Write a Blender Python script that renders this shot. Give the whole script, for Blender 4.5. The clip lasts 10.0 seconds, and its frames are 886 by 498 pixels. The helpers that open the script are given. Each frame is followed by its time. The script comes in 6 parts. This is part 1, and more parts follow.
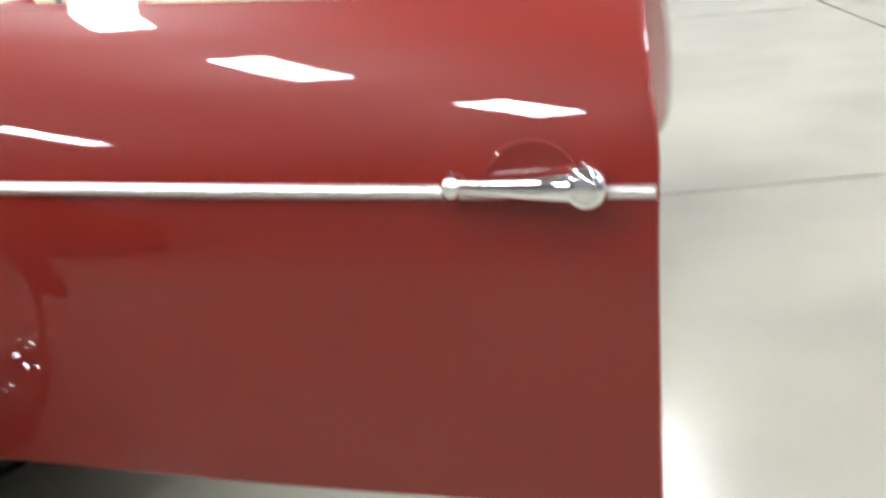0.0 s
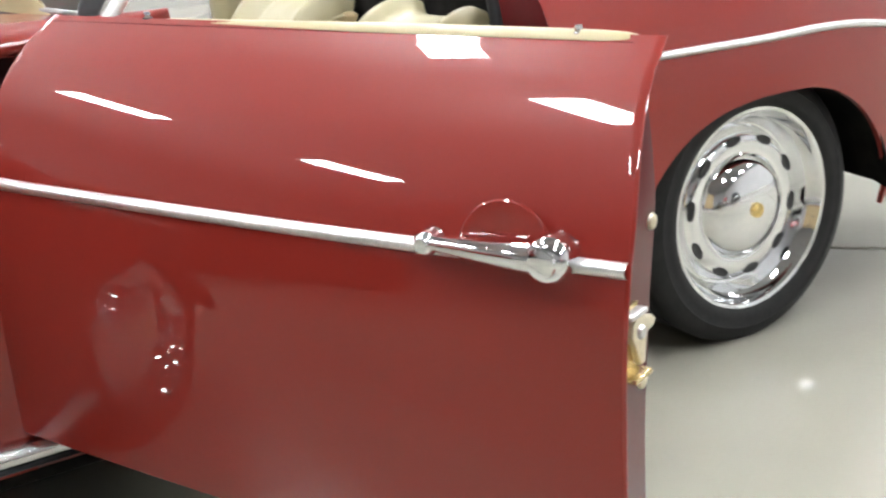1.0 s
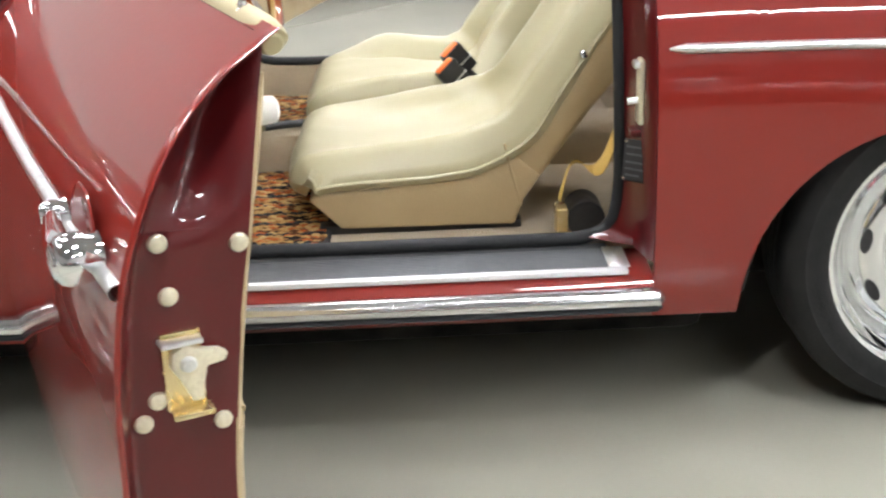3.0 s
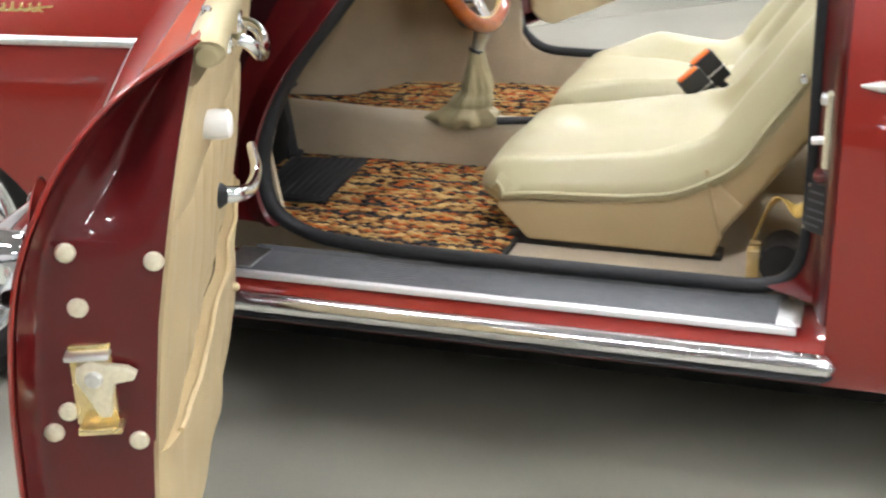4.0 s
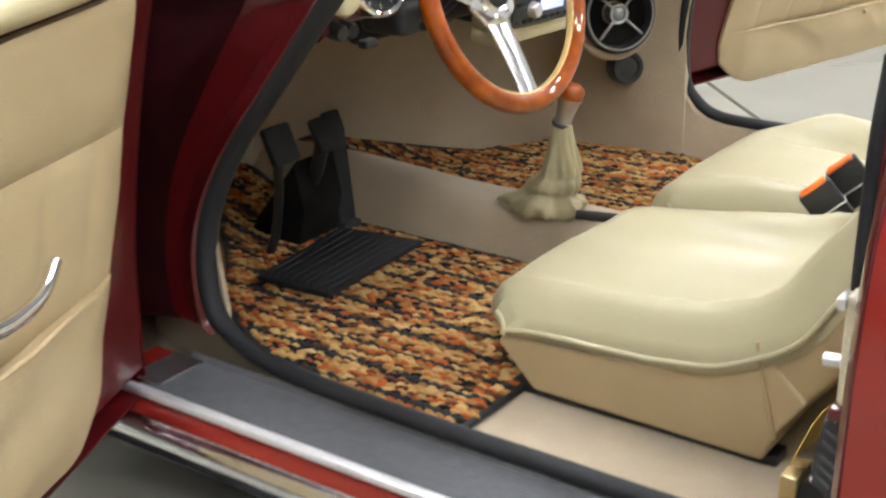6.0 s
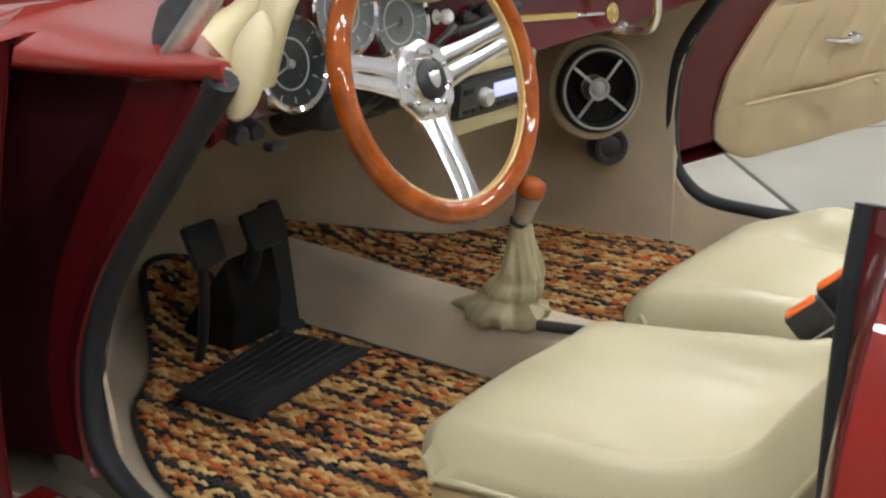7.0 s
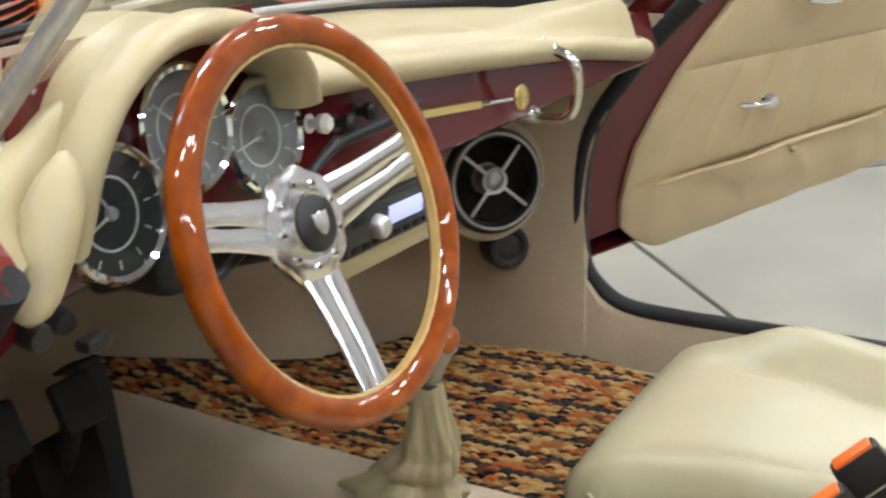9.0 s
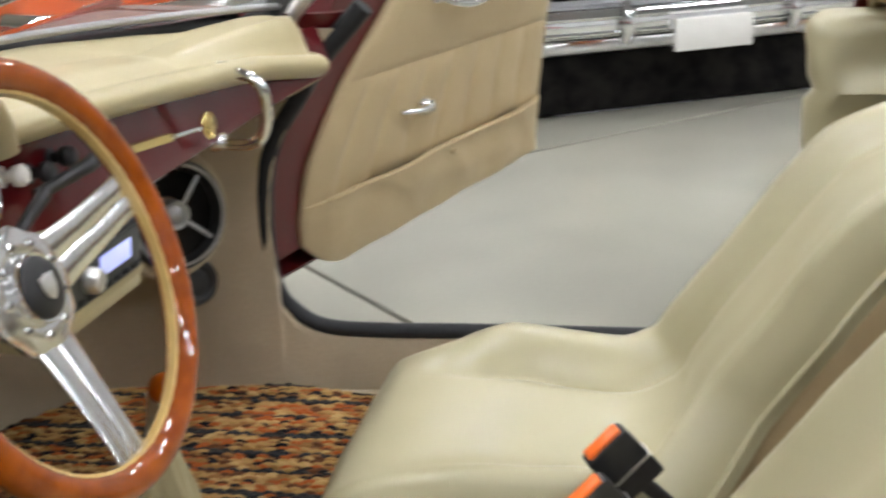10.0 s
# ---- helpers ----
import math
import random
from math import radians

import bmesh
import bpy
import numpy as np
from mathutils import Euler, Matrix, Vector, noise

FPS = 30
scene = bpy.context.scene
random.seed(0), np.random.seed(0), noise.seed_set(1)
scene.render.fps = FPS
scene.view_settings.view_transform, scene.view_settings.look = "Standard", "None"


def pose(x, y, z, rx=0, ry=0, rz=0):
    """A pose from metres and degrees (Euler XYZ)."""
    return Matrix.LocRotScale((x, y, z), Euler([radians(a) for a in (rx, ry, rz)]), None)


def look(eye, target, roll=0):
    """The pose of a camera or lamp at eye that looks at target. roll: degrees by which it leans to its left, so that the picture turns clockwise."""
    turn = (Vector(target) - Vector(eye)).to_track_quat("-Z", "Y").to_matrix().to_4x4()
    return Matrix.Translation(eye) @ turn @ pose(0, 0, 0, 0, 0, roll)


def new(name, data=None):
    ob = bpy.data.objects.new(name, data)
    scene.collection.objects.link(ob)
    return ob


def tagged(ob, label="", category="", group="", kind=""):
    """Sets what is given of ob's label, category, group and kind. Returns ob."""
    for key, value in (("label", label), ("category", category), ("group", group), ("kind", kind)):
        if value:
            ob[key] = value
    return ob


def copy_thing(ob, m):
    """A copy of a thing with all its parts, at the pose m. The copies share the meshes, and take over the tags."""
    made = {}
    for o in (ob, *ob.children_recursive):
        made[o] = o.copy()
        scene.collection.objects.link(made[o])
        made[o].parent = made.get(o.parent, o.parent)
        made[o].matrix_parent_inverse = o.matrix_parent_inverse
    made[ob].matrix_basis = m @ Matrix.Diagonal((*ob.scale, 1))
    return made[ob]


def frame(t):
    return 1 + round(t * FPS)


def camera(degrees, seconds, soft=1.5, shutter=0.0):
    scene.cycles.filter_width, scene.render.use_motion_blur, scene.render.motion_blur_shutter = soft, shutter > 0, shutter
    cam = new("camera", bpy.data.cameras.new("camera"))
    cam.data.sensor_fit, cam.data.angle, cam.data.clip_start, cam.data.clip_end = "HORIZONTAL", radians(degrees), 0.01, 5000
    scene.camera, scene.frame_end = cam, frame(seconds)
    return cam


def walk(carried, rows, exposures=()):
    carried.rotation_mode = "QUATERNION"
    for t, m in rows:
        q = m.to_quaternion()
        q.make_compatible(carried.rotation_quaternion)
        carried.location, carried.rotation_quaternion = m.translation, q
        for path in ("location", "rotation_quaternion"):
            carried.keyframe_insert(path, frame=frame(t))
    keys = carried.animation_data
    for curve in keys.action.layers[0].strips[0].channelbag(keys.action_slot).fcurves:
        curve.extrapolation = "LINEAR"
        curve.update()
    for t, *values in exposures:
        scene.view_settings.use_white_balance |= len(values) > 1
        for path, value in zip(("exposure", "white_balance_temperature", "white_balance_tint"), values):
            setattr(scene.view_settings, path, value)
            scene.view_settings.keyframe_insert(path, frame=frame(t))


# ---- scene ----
cam = camera(37.9, 10.0, soft=2.2, shutter=0.4)
PATH = [
    (0, (-0.817, -1.592, 1.092), (0.619, -0.365, 0.436), -4.49),
    (0.2, (-0.740, -1.622, 1.079), (0.609, -0.263, 0.502), -5.42),
    (0.5, (-0.634, -1.686, 1.091), (0.544, -0.195, 0.467), -3.54),
    (0.7, (-0.551, -1.735, 1.108), (0.562, -0.207, 0.455), -3.29),
    (0.8, (-0.508, -1.761, 1.107), (0.578, -0.213, 0.455), -3.35),
    (1, (-0.421, -1.820, 1.099), (0.576, -0.201, 0.477), -4.04),
    (1.2, (-0.336, -1.900, 1.108), (0.570, -0.228, 0.488), -4.19),
    (1.5, (-0.153, -1.948, 1.114), (0.669, -0.247, 0.457), -2.46),
    (1.7, (-0.035, -1.980, 1.123), (0.692, -0.241, 0.452), -1.98),
    (2, (0.123, -2.005, 1.099), (0.683, -0.211, 0.415), -2.86),
    (3.3, (0.754, -1.879, 1.089), (0.6, -0.019, 0.371), -1.8),
    (3.5, (0.844, -1.848, 1.093), (0.554, -0.006, 0.369), -1.8),
    (4, (1.012, -1.717, 1.092), (0.408, 0.045, 0.363), -1.7),
    (4.5, (1.133, -1.544, 1.089), (0.295, 0.12, 0.362), -1.8),
    (5, (1.229, -1.367, 1.087), (0.222, 0.199, 0.357), -1.9),
    (5.5, (1.277, -1.175, 1.083), (0.208, 0.347, 0.348), -1.0),
    (6, (1.268, -0.977, 1.081), (0.182, 0.537, 0.354), -0.9),
    (6.2, (1.275, -0.884, 1.074), (0.132, 0.603, 0.379), -1.0),
    (7.3, (1.15, -0.627, 1.101), (0.029, 0.895, 0.448), -1.3),
    (7.5, (1.095, -0.579, 1.083), (-0.003, 0.968, 0.448), -1.3),
    (8, (1.03, -0.49, 1.087), (-0.053, 1.068, 0.454), -1.3),
    (8.2, (0.992, -0.44, 1.086), (-0.084, 1.124, 0.457), -1.6),
    (8.5, (0.949, -0.39, 1.088), (-0.092, 1.197, 0.457), -1.0),
    (9, (0.887, -0.335, 1.092), (-0.031, 1.325, 0.457), -1.1),
    (9.5, (0.812, -0.314, 1.091), (0.12, 1.451, 0.455), -1.4),
    (10, (0.766, -0.321, 1.091), (0.397, 1.54, 0.46), -2.7),
]
walk(cam, [(t, look(eye, target, roll)) for t, eye, target, roll in PATH], exposures=[(0.0, 0.16), (2.0, 0.22), (3.5, 0.24), (5.5, 0.25), (7.5, -0.24), (9.0, -0.18), (10.0, -0.36)])

# ---- light ----
world = bpy.data.worlds.new("hall_world")
scene.world = world
world.use_nodes = True
world.node_tree.nodes["Background"].inputs[0].default_value = (0.9, 0.93, 1.0, 1)
world.node_tree.nodes["Background"].inputs[1].default_value = 0.05
LAMP_POWER = 100.0

# ---- materials ----
def material(name, base, rough=0.5, metal=0.0, coat=0.0, coat_ior=1.5, second=None, scale=40.0, amount=0.5, bump=0.0, bump_scale=None,
             rough_vary=0.0, detail=6.0, stain=None, stain_scale=3.0, stain_amount=0.4, spec=0.5, sheen=0.0):
    m = bpy.data.materials.new(name)
    m.use_nodes = True
    nt = m.node_tree
    n, l = nt.nodes, nt.links
    p = n["Principled BSDF"]
    p.inputs["Base Color"].default_value = (*base, 1)
    p.inputs["Roughness"].default_value = rough
    p.inputs["Metallic"].default_value = metal
    p.inputs["Coat Weight"].default_value = coat
    p.inputs["Coat Roughness"].default_value = 0.02
    p.inputs["Coat IOR"].default_value = coat_ior
    p.inputs["Specular IOR Level"].default_value = spec
    p.inputs["Sheen Weight"].default_value = sheen
    tc = n.new("ShaderNodeTexCoord")
    def noise_tex(s, d=detail):
        t = n.new("ShaderNodeTexNoise")
        t.inputs["Scale"].default_value = s
        t.inputs["Detail"].default_value = d
        l.new(tc.outputs["Object"], t.inputs["Vector"])
        return t.outputs["Fac"]
    def ramp(fac, lo, hi, a=0.3, b=0.7):
        r = n.new("ShaderNodeMapRange")
        r.inputs["From Min"].default_value, r.inputs["From Max"].default_value = a, b
        r.inputs["To Min"].default_value, r.inputs["To Max"].default_value = lo, hi
        r.interpolation_type = "SMOOTHSTEP"
        l.new(fac, r.inputs["Value"])
        return r.outputs["Result"]
    def mix(fac, a, b):
        x = n.new("ShaderNodeMix")
        x.data_type = "RGBA"
        l.new(fac, x.inputs[0])
        if isinstance(a, tuple):
            x.inputs[6].default_value = (*a, 1)
        else:
            l.new(a, x.inputs[6])
        x.inputs[7].default_value = (*b, 1)
        return x.outputs[2]
    col = base
    if second:
        col = mix(ramp(noise_tex(scale), 0, amount), base, second)
    if stain:
        col = mix(ramp(noise_tex(stain_scale, 4), 0, stain_amount), col, stain)
    if not isinstance(col, tuple):
        l.new(col, p.inputs["Base Color"])
    if rough_vary:
        l.new(ramp(noise_tex(scale * 0.3), max(0.02, rough - rough_vary), min(1, rough + rough_vary)), p.inputs["Roughness"])
    if bump:
        b = n.new("ShaderNodeBump")
        b.inputs["Strength"].default_value = 1.0
        b.inputs["Distance"].default_value = bump
        l.new(noise_tex(bump_scale or scale), b.inputs["Height"])
        l.new(b.outputs["Normal"], p.inputs["Normal"])
    return m


PAINT = material("red_paint", (0.215, 0.0145, 0.009), 0.4, coat=1.0, coat_ior=1.52, spec=0.2, second=(0.218, 0.016, 0.010), scale=900, amount=0.6, bump=0.00012, bump_scale=60)
# Jamb red taken almost to black: the recess's shade is put into the colour.
POCKETSHADE = material("shaded_hinge_pocket", (0.022, 0.003, 0.004), 0.45, spec=0.12, second=(0.016, 0.002, 0.003), scale=20, amount=0.7, bump=0.0008, bump_scale=40)
# Body red darkened, with the shade of posts and door edges in its colour.
JAMB = material("shaded_red_jamb_paint", (0.085, 0.005, 0.006), 0.35, coat=1.0, coat_ior=1.36, spec=0.2, second=(0.070, 0.006, 0.006), scale=30, amount=0.6, bump=0.0004, bump_scale=25)
DASHRED = material("maroon_dash_paint", (0.085, 0.004, 0.006), 0.3, coat=1.0, coat_ior=1.36, spec=0.1, second=(0.100, 0.006, 0.008), scale=700, amount=0.6, bump=0.0001, bump_scale=60)
CHROME = material("chrome", (0.86, 0.87, 0.88), 0.05, 1.0, second=(0.75, 0.76, 0.78), scale=60, amount=0.4, rough_vary=0.03, bump=0.0003, bump_scale=15)
ALU = material("polished_aluminium", (0.80, 0.80, 0.80), 0.16, 1.0, second=(0.68, 0.68, 0.69), scale=300, amount=0.5, rough_vary=0.06, bump=0.0002, bump_scale=90)
SATIN = material("satin_aluminium", (0.84, 0.84, 0.83), 0.36, 1.0, second=(0.62, 0.62, 0.62), scale=120, amount=0.5, rough_vary=0.06)
SPOKE = material("brushed_spoke_aluminium", (0.90, 0.90, 0.90), 0.20, 1.0, second=(0.80, 0.80, 0.81), scale=200, amount=0.5)
BRIGHT = material("brushed_bright_aluminium", (0.86, 0.86, 0.87), 0.38, 0.55, second=(0.76, 0.76, 0.77), scale=160, amount=0.5, rough_vary=0.05)
DULL = material("dull_grey_metal", (0.42, 0.42, 0.42), 0.4, 0.8, second=(0.34, 0.34, 0.34), scale=150, amount=0.5)
ZINC = material("yellow_zinc", (0.75, 0.58, 0.26), 0.3, 0.9, second=(0.82, 0.68, 0.42), scale=40, amount=0.8, rough_vary=0.1)
BOLT = material("zinc_bolt_head", (0.78, 0.72, 0.55), 0.35, 0.6, second=(0.62, 0.55, 0.4), scale=200, amount=0.6)
GOLD = material("gold_trim", (0.82, 0.62, 0.25), 0.25, 0.9, second=(0.7, 0.5, 0.2), scale=80, amount=0.4)
VINYL = material("cream_vinyl", (0.43, 0.392, 0.248), 0.33, second=(0.40, 0.362, 0.225), scale=6, amount=0.6, detail=2.0, bump=0.00006, bump_scale=320, spec=0.5)
PANEL = material("tan_vinyl_panel", (0.51, 0.402, 0.232), 0.44, second=(0.46, 0.357, 0.200), scale=7, amount=0.8, bump=0.0007, bump_scale=300, rough_vary=0.03, spec=0.35)
SHELL = material("tan_vinyl_side", (0.42, 0.325, 0.185), 0.5, second=(0.375, 0.287, 0.158), scale=8, amount=0.8, bump=0.0007, bump_scale=280, rough_vary=0.06, spec=0.35)
DASHPAD = material("cream_dash_vinyl", (0.47, 0.405, 0.235), 0.34, second=(0.43, 0.365, 0.205), scale=11, amount=0.7, bump=0.0002, bump_scale=300, rough_vary=0.06, spec=0.4)
CARPET = material("tan_carpet", (0.58, 0.475, 0.325), 0.95, second=(0.48, 0.392, 0.265), scale=420, amount=0.9, bump=0.003, bump_scale=700, stain=(0.37, 0.295, 0.20), stain_scale=7, stain_amount=0.5, spec=0.1, sheen=0.3)
BOOT = material("olive_tan_leather", (0.33, 0.285, 0.165), 0.45, second=(0.27, 0.23, 0.13), scale=25, amount=0.8, bump=0.001, bump_scale=200, spec=0.3)
RUBBER = material("black_rubber", (0.013, 0.0135, 0.015), 0.6, spec=0.3, second=(0.020, 0.021, 0.023), scale=120, amount=0.6, bump=0.0004, bump_scale=300)
SILLGREY = material("grey_rubber_tread", (0.105, 0.110, 0.118), 0.42, second=(0.135, 0.140, 0.148), scale=60, amount=0.6, bump=0.0003, bump_scale=400, rough_vary=0.08)
WEDGE = material("weathered_grey_rubber", (0.055, 0.058, 0.062), 0.5, second=(0.075, 0.078, 0.082), scale=80, amount=0.6, bump=0.0003, bump_scale=300)
BLACK = material("black_plastic", (0.014, 0.014, 0.015), 0.42, second=(0.022, 0.022, 0.023), scale=90, amount=0.6, rough_vary=0.08)
MATTE = material("black_underbody", (0.006, 0.006, 0.006), 0.95, spec=0.05, second=(0.022, 0.02, 0.018), scale=12, amount=0.8, bump=0.002, bump_scale=40)
TYRE = material("tyre_rubber", (0.010, 0.010, 0.0105), 0.62, spec=0.3, second=(0.017, 0.0165, 0.016), scale=35, amount=0.7, bump=0.0008, bump_scale=160)
WOOD = material("varnished_mahogany", (0.32, 0.068, 0.002), 0.4, coat=1.0, spec=0.1, second=(0.19, 0.033, 0.001), scale=28, amount=0.9)
WOODPALE = material("pale_wood_lamination", (0.62, 0.43, 0.16), 0.3, coat=0.9, second=(0.5, 0.33, 0.11), scale=40, amount=0.8)
# Dial face painted grey for the pale reflection lying on its glass.
GLAREDIAL = material("glare_grey_dial", (0.27, 0.275, 0.27), 0.35, second=(0.22, 0.225, 0.22), scale=50, amount=0.6)
GAUGE = material("dark_dial", (0.025, 0.028, 0.028), 0.4, second=(0.04, 0.042, 0.04), scale=50, amount=0.6)
DIALMARK = material("pale_dial_marks", (0.74, 0.75, 0.72), 0.5, second=(0.5, 0.52, 0.48), scale=90, amount=0.5)
WHITE = material("white_plastic", (0.80, 0.79, 0.75), 0.35, second=(0.74, 0.73, 0.69), scale=30, amount=0.5)
ORANGE = material("orange_plastic", (0.90, 0.17, 0.02), 0.35, second=(0.85, 0.14, 0.02), scale=30, amount=0.5)
AMBER = material("amber_lens", (0.85, 0.28, 0.03), 0.15, coat=0.6, second=(0.7, 0.2, 0.02), scale=200, amount=0.6)
YELLOWBELT = material("yellow_webbing", (0.60, 0.40, 0.10), 0.6, second=(0.5, 0.33, 0.08), scale=300, amount=0.8, bump=0.001, bump_scale=400)
ORANGEPAINT = material("orange_paint", (0.85, 0.11, 0.012), 0.3, coat=1.0, second=(0.87, 0.13, 0.02), scale=400, amount=0.5)
DARKPAINT = material("dark_blue_paint", (0.012, 0.015, 0.024), 0.3, coat=1.0, second=(0.016, 0.019, 0.030), scale=300, amount=0.5)
SILVERPAINT = material("silver_paint", (0.62, 0.63, 0.65), 0.3, 0.4, coat=1.0, second=(0.58, 0.59, 0.61), scale=300, amount=0.5)
WALLPAINT = material("white_wall_paint", (0.58, 0.58, 0.57), 0.8, second=(0.52, 0.52, 0.51), scale=3, amount=0.7, bump=0.002, bump_scale=60, stain=(0.48, 0.48, 0.47), stain_scale=0.6, stain_amount=0.3)
CEILPAINT = material("pale_ceiling_panel", (0.36, 0.36, 0.36), 0.85, second=(0.31, 0.31, 0.31), scale=2, amount=0.7, bump=0.003, bump_scale=20)
CONCRETE = material("sealed_concrete", (0.315, 0.304, 0.248), 0.20, second=(0.235, 0.227, 0.188), scale=1.3, amount=0.8, detail=2.0, bump=0.0006, bump_scale=55, stain=(0.35, 0.34, 0.30), stain_scale=0.5, stain_amount=0.3, spec=0.5)
JOINT = material("dark_joint_filler", (0.05, 0.047, 0.042), 0.9, second=(0.08, 0.075, 0.068), scale=40, amount=0.8)


def emitter(name, colour, strength):
    m = bpy.data.materials.new(name)
    m.use_nodes = True
    p = m.node_tree.nodes["Principled BSDF"]
    p.inputs["Base Color"].default_value = (0.8, 0.8, 0.8, 1)
    p.inputs["Emission Color"].default_value = (*colour, 1)
    p.inputs["Emission Strength"].default_value = strength
    return m


LAMP = emitter("lamp_diffuser", (0.97, 0.99, 1.03), LAMP_POWER)
LCD = emitter("blue_display", (0.16, 0.25, 1.0), 0.9)


def glass_material(name, tint, rough=0.02, ior=1.5):
    m = bpy.data.materials.new(name)
    m.use_nodes = True
    nt = m.node_tree
    nt.nodes.clear()
    out = nt.nodes.new("ShaderNodeOutputMaterial")
    tr = nt.nodes.new("ShaderNodeBsdfTransparent")
    gl = nt.nodes.new("ShaderNodeBsdfGlossy")
    mx = nt.nodes.new("ShaderNodeMixShader")
    fr = nt.nodes.new("ShaderNodeFresnel")
    fr.inputs["IOR"].default_value = ior
    tr.inputs["Color"].default_value = (*tint, 1)
    gl.inputs["Roughness"].default_value = rough
    nt.links.new(fr.outputs[0], mx.inputs[0])
    nt.links.new(tr.outputs[0], mx.inputs[1])
    nt.links.new(gl.outputs[0], mx.inputs[2])
    nt.links.new(mx.outputs[0], out.inputs[0])
    return m


GLASS = glass_material("clear_glass", (0.93, 0.95, 0.94))


def weave_material():
    """Woven fibre strands: each strand takes a colour of its own, from straw to rust to black."""
    m = bpy.data.materials.new("woven_fibre")
    m.use_nodes = True
    n, l = m.node_tree.nodes, m.node_tree.links
    p = n["Principled BSDF"]
    p.inputs["Roughness"].default_value = 0.85
    p.inputs["Specular IOR Level"].default_value = 0.2
    g = n.new("ShaderNodeNewGeometry")
    r = n.new("ShaderNodeValToRGB")
    r.color_ramp.interpolation = "CONSTANT"
    stops = [(0.0, (0.60, 0.36, 0.13)), (0.28, (0.42, 0.21, 0.07)), (0.46, (0.54, 0.14, 0.03)), (0.64, (0.17, 0.065, 0.026)),
             (0.76, (0.015, 0.014, 0.016)), (0.88, (0.72, 0.48, 0.20))]
    while len(r.color_ramp.elements) < len(stops):
        r.color_ramp.elements.new(0.5)
    for e, (pos, c) in zip(r.color_ramp.elements, stops):
        e.position, e.color = pos, (*c, 1)
    l.new(g.outputs["Random Per Island"], r.inputs[0])
    tc = n.new("ShaderNodeTexCoord")
    t = n.new("ShaderNodeTexNoise")
    t.inputs["Scale"].default_value = 900
    l.new(tc.outputs["Object"], t.inputs["Vector"])
    x = n.new("ShaderNodeMix")
    x.data_type, x.blend_type = "RGBA", "MULTIPLY"
    x.inputs[0].default_value = 0.5
    l.new(r.outputs[0], x.inputs[6])
    l.new(t.outputs["Color"], x.inputs[7])
    l.new(x.outputs[2], p.inputs["Base Color"])
    b = n.new("ShaderNodeBump")
    b.inputs["Distance"].default_value = 0.001
    l.new(t.outputs["Fac"], b.inputs["Height"])
    l.new(b.outputs["Normal"], p.inputs["Normal"])
    return m


WEAVE = weave_material()

# ---- mesh helpers ----
YC = 0.81   # the car's centre plane


def finish(name, bm, mat, smooth=True, angle=38):
    bmesh.ops.recalc_face_normals(bm, faces=bm.faces)
    me = bpy.data.meshes.new(name)
    bm.to_mesh(me)
    bm.free()
    me.materials.append(mat)
    if smooth:
        me.shade_smooth()
        me.set_sharp_from_angle(angle=radians(angle))
    return me


def part(name, bm, mat, parent, label="", smooth=True, angle=38):
    ob = new(name, finish(name, bm, mat, smooth, angle))
    if parent:
        ob.parent = parent
        if parent.type == "EMPTY":
            ob.matrix_parent_inverse = Matrix.Translation(parent.location).inverted()
    if label:
        ob["label"] = label
    return ob


def thing(name, at, label, category, group="", kind=""):
    ob = new(name)
    ob.location = at
    ob.empty_display_size = 0.1
    return tagged(ob, label, category, group, kind)


def turned_to(ob, towards):
    """Turns a sheet's normals to the given side."""
    me = ob.data
    total = sum((p.normal * p.area for p in me.polygons), Vector())
    if total.dot(Vector(towards)) < 0:
        me.flip_normals()
    return ob


def solid(name, bm, mat, label, category, group="", kind="", smooth=True):
    return tagged(part(name, bm, mat, None, "", smooth), label, category, group, kind)


def moved(bm, m):
    bmesh.ops.transform(bm, matrix=m, verts=bm.verts)
    return bm


def mirrored(bm):
    """Over the car's centre plane."""
    for v in bm.verts:
        v.co.y = 2 * YC - v.co.y
    return bm


def box(lo, hi, bevel=0.004, seg=2, bm=None):
    bm = bm or bmesh.new()
    r = bmesh.ops.create_cube(bm, size=1.0)
    lo, hi = Vector(lo), Vector(hi)
    for v in r["verts"]:
        v.co = Vector([(a + b) / 2 + c * (b - a) for a, b, c in zip(lo, hi, v.co)])
    if bevel:
        es = list({e for v in r["verts"] for e in v.link_edges})
        bmesh.ops.bevel(bm, geom=es, offset=min(bevel, 0.45 * min(hi - lo)), segments=seg, affect="EDGES", profile=0.5)
    return bm


def grid(rows, bm=None, close_u=False, close_v=False):
    """Quads over rows of points."""
    bm = bm or bmesh.new()
    vs = [[bm.verts.new(p) for p in row] for row in rows]
    nu, nv = len(vs), len(vs[0])
    for i in range(nu if close_u else nu - 1):
        for j in range(nv if close_v else nv - 1):
            a, b, c, d = vs[i][j], vs[(i + 1) % nu][j], vs[(i + 1) % nu][(j + 1) % nv], vs[i][(j + 1) % nv]
            bm.faces.new((a, b, c, d))
    return bm


def thicken(bm, depth):
    """Gives a sheet a thickness; positive goes against its normals."""
    bmesh.ops.recalc_face_normals(bm, faces=bm.faces)
    bmesh.ops.solidify(bm, geom=list(bm.faces), thickness=depth)
    return bm


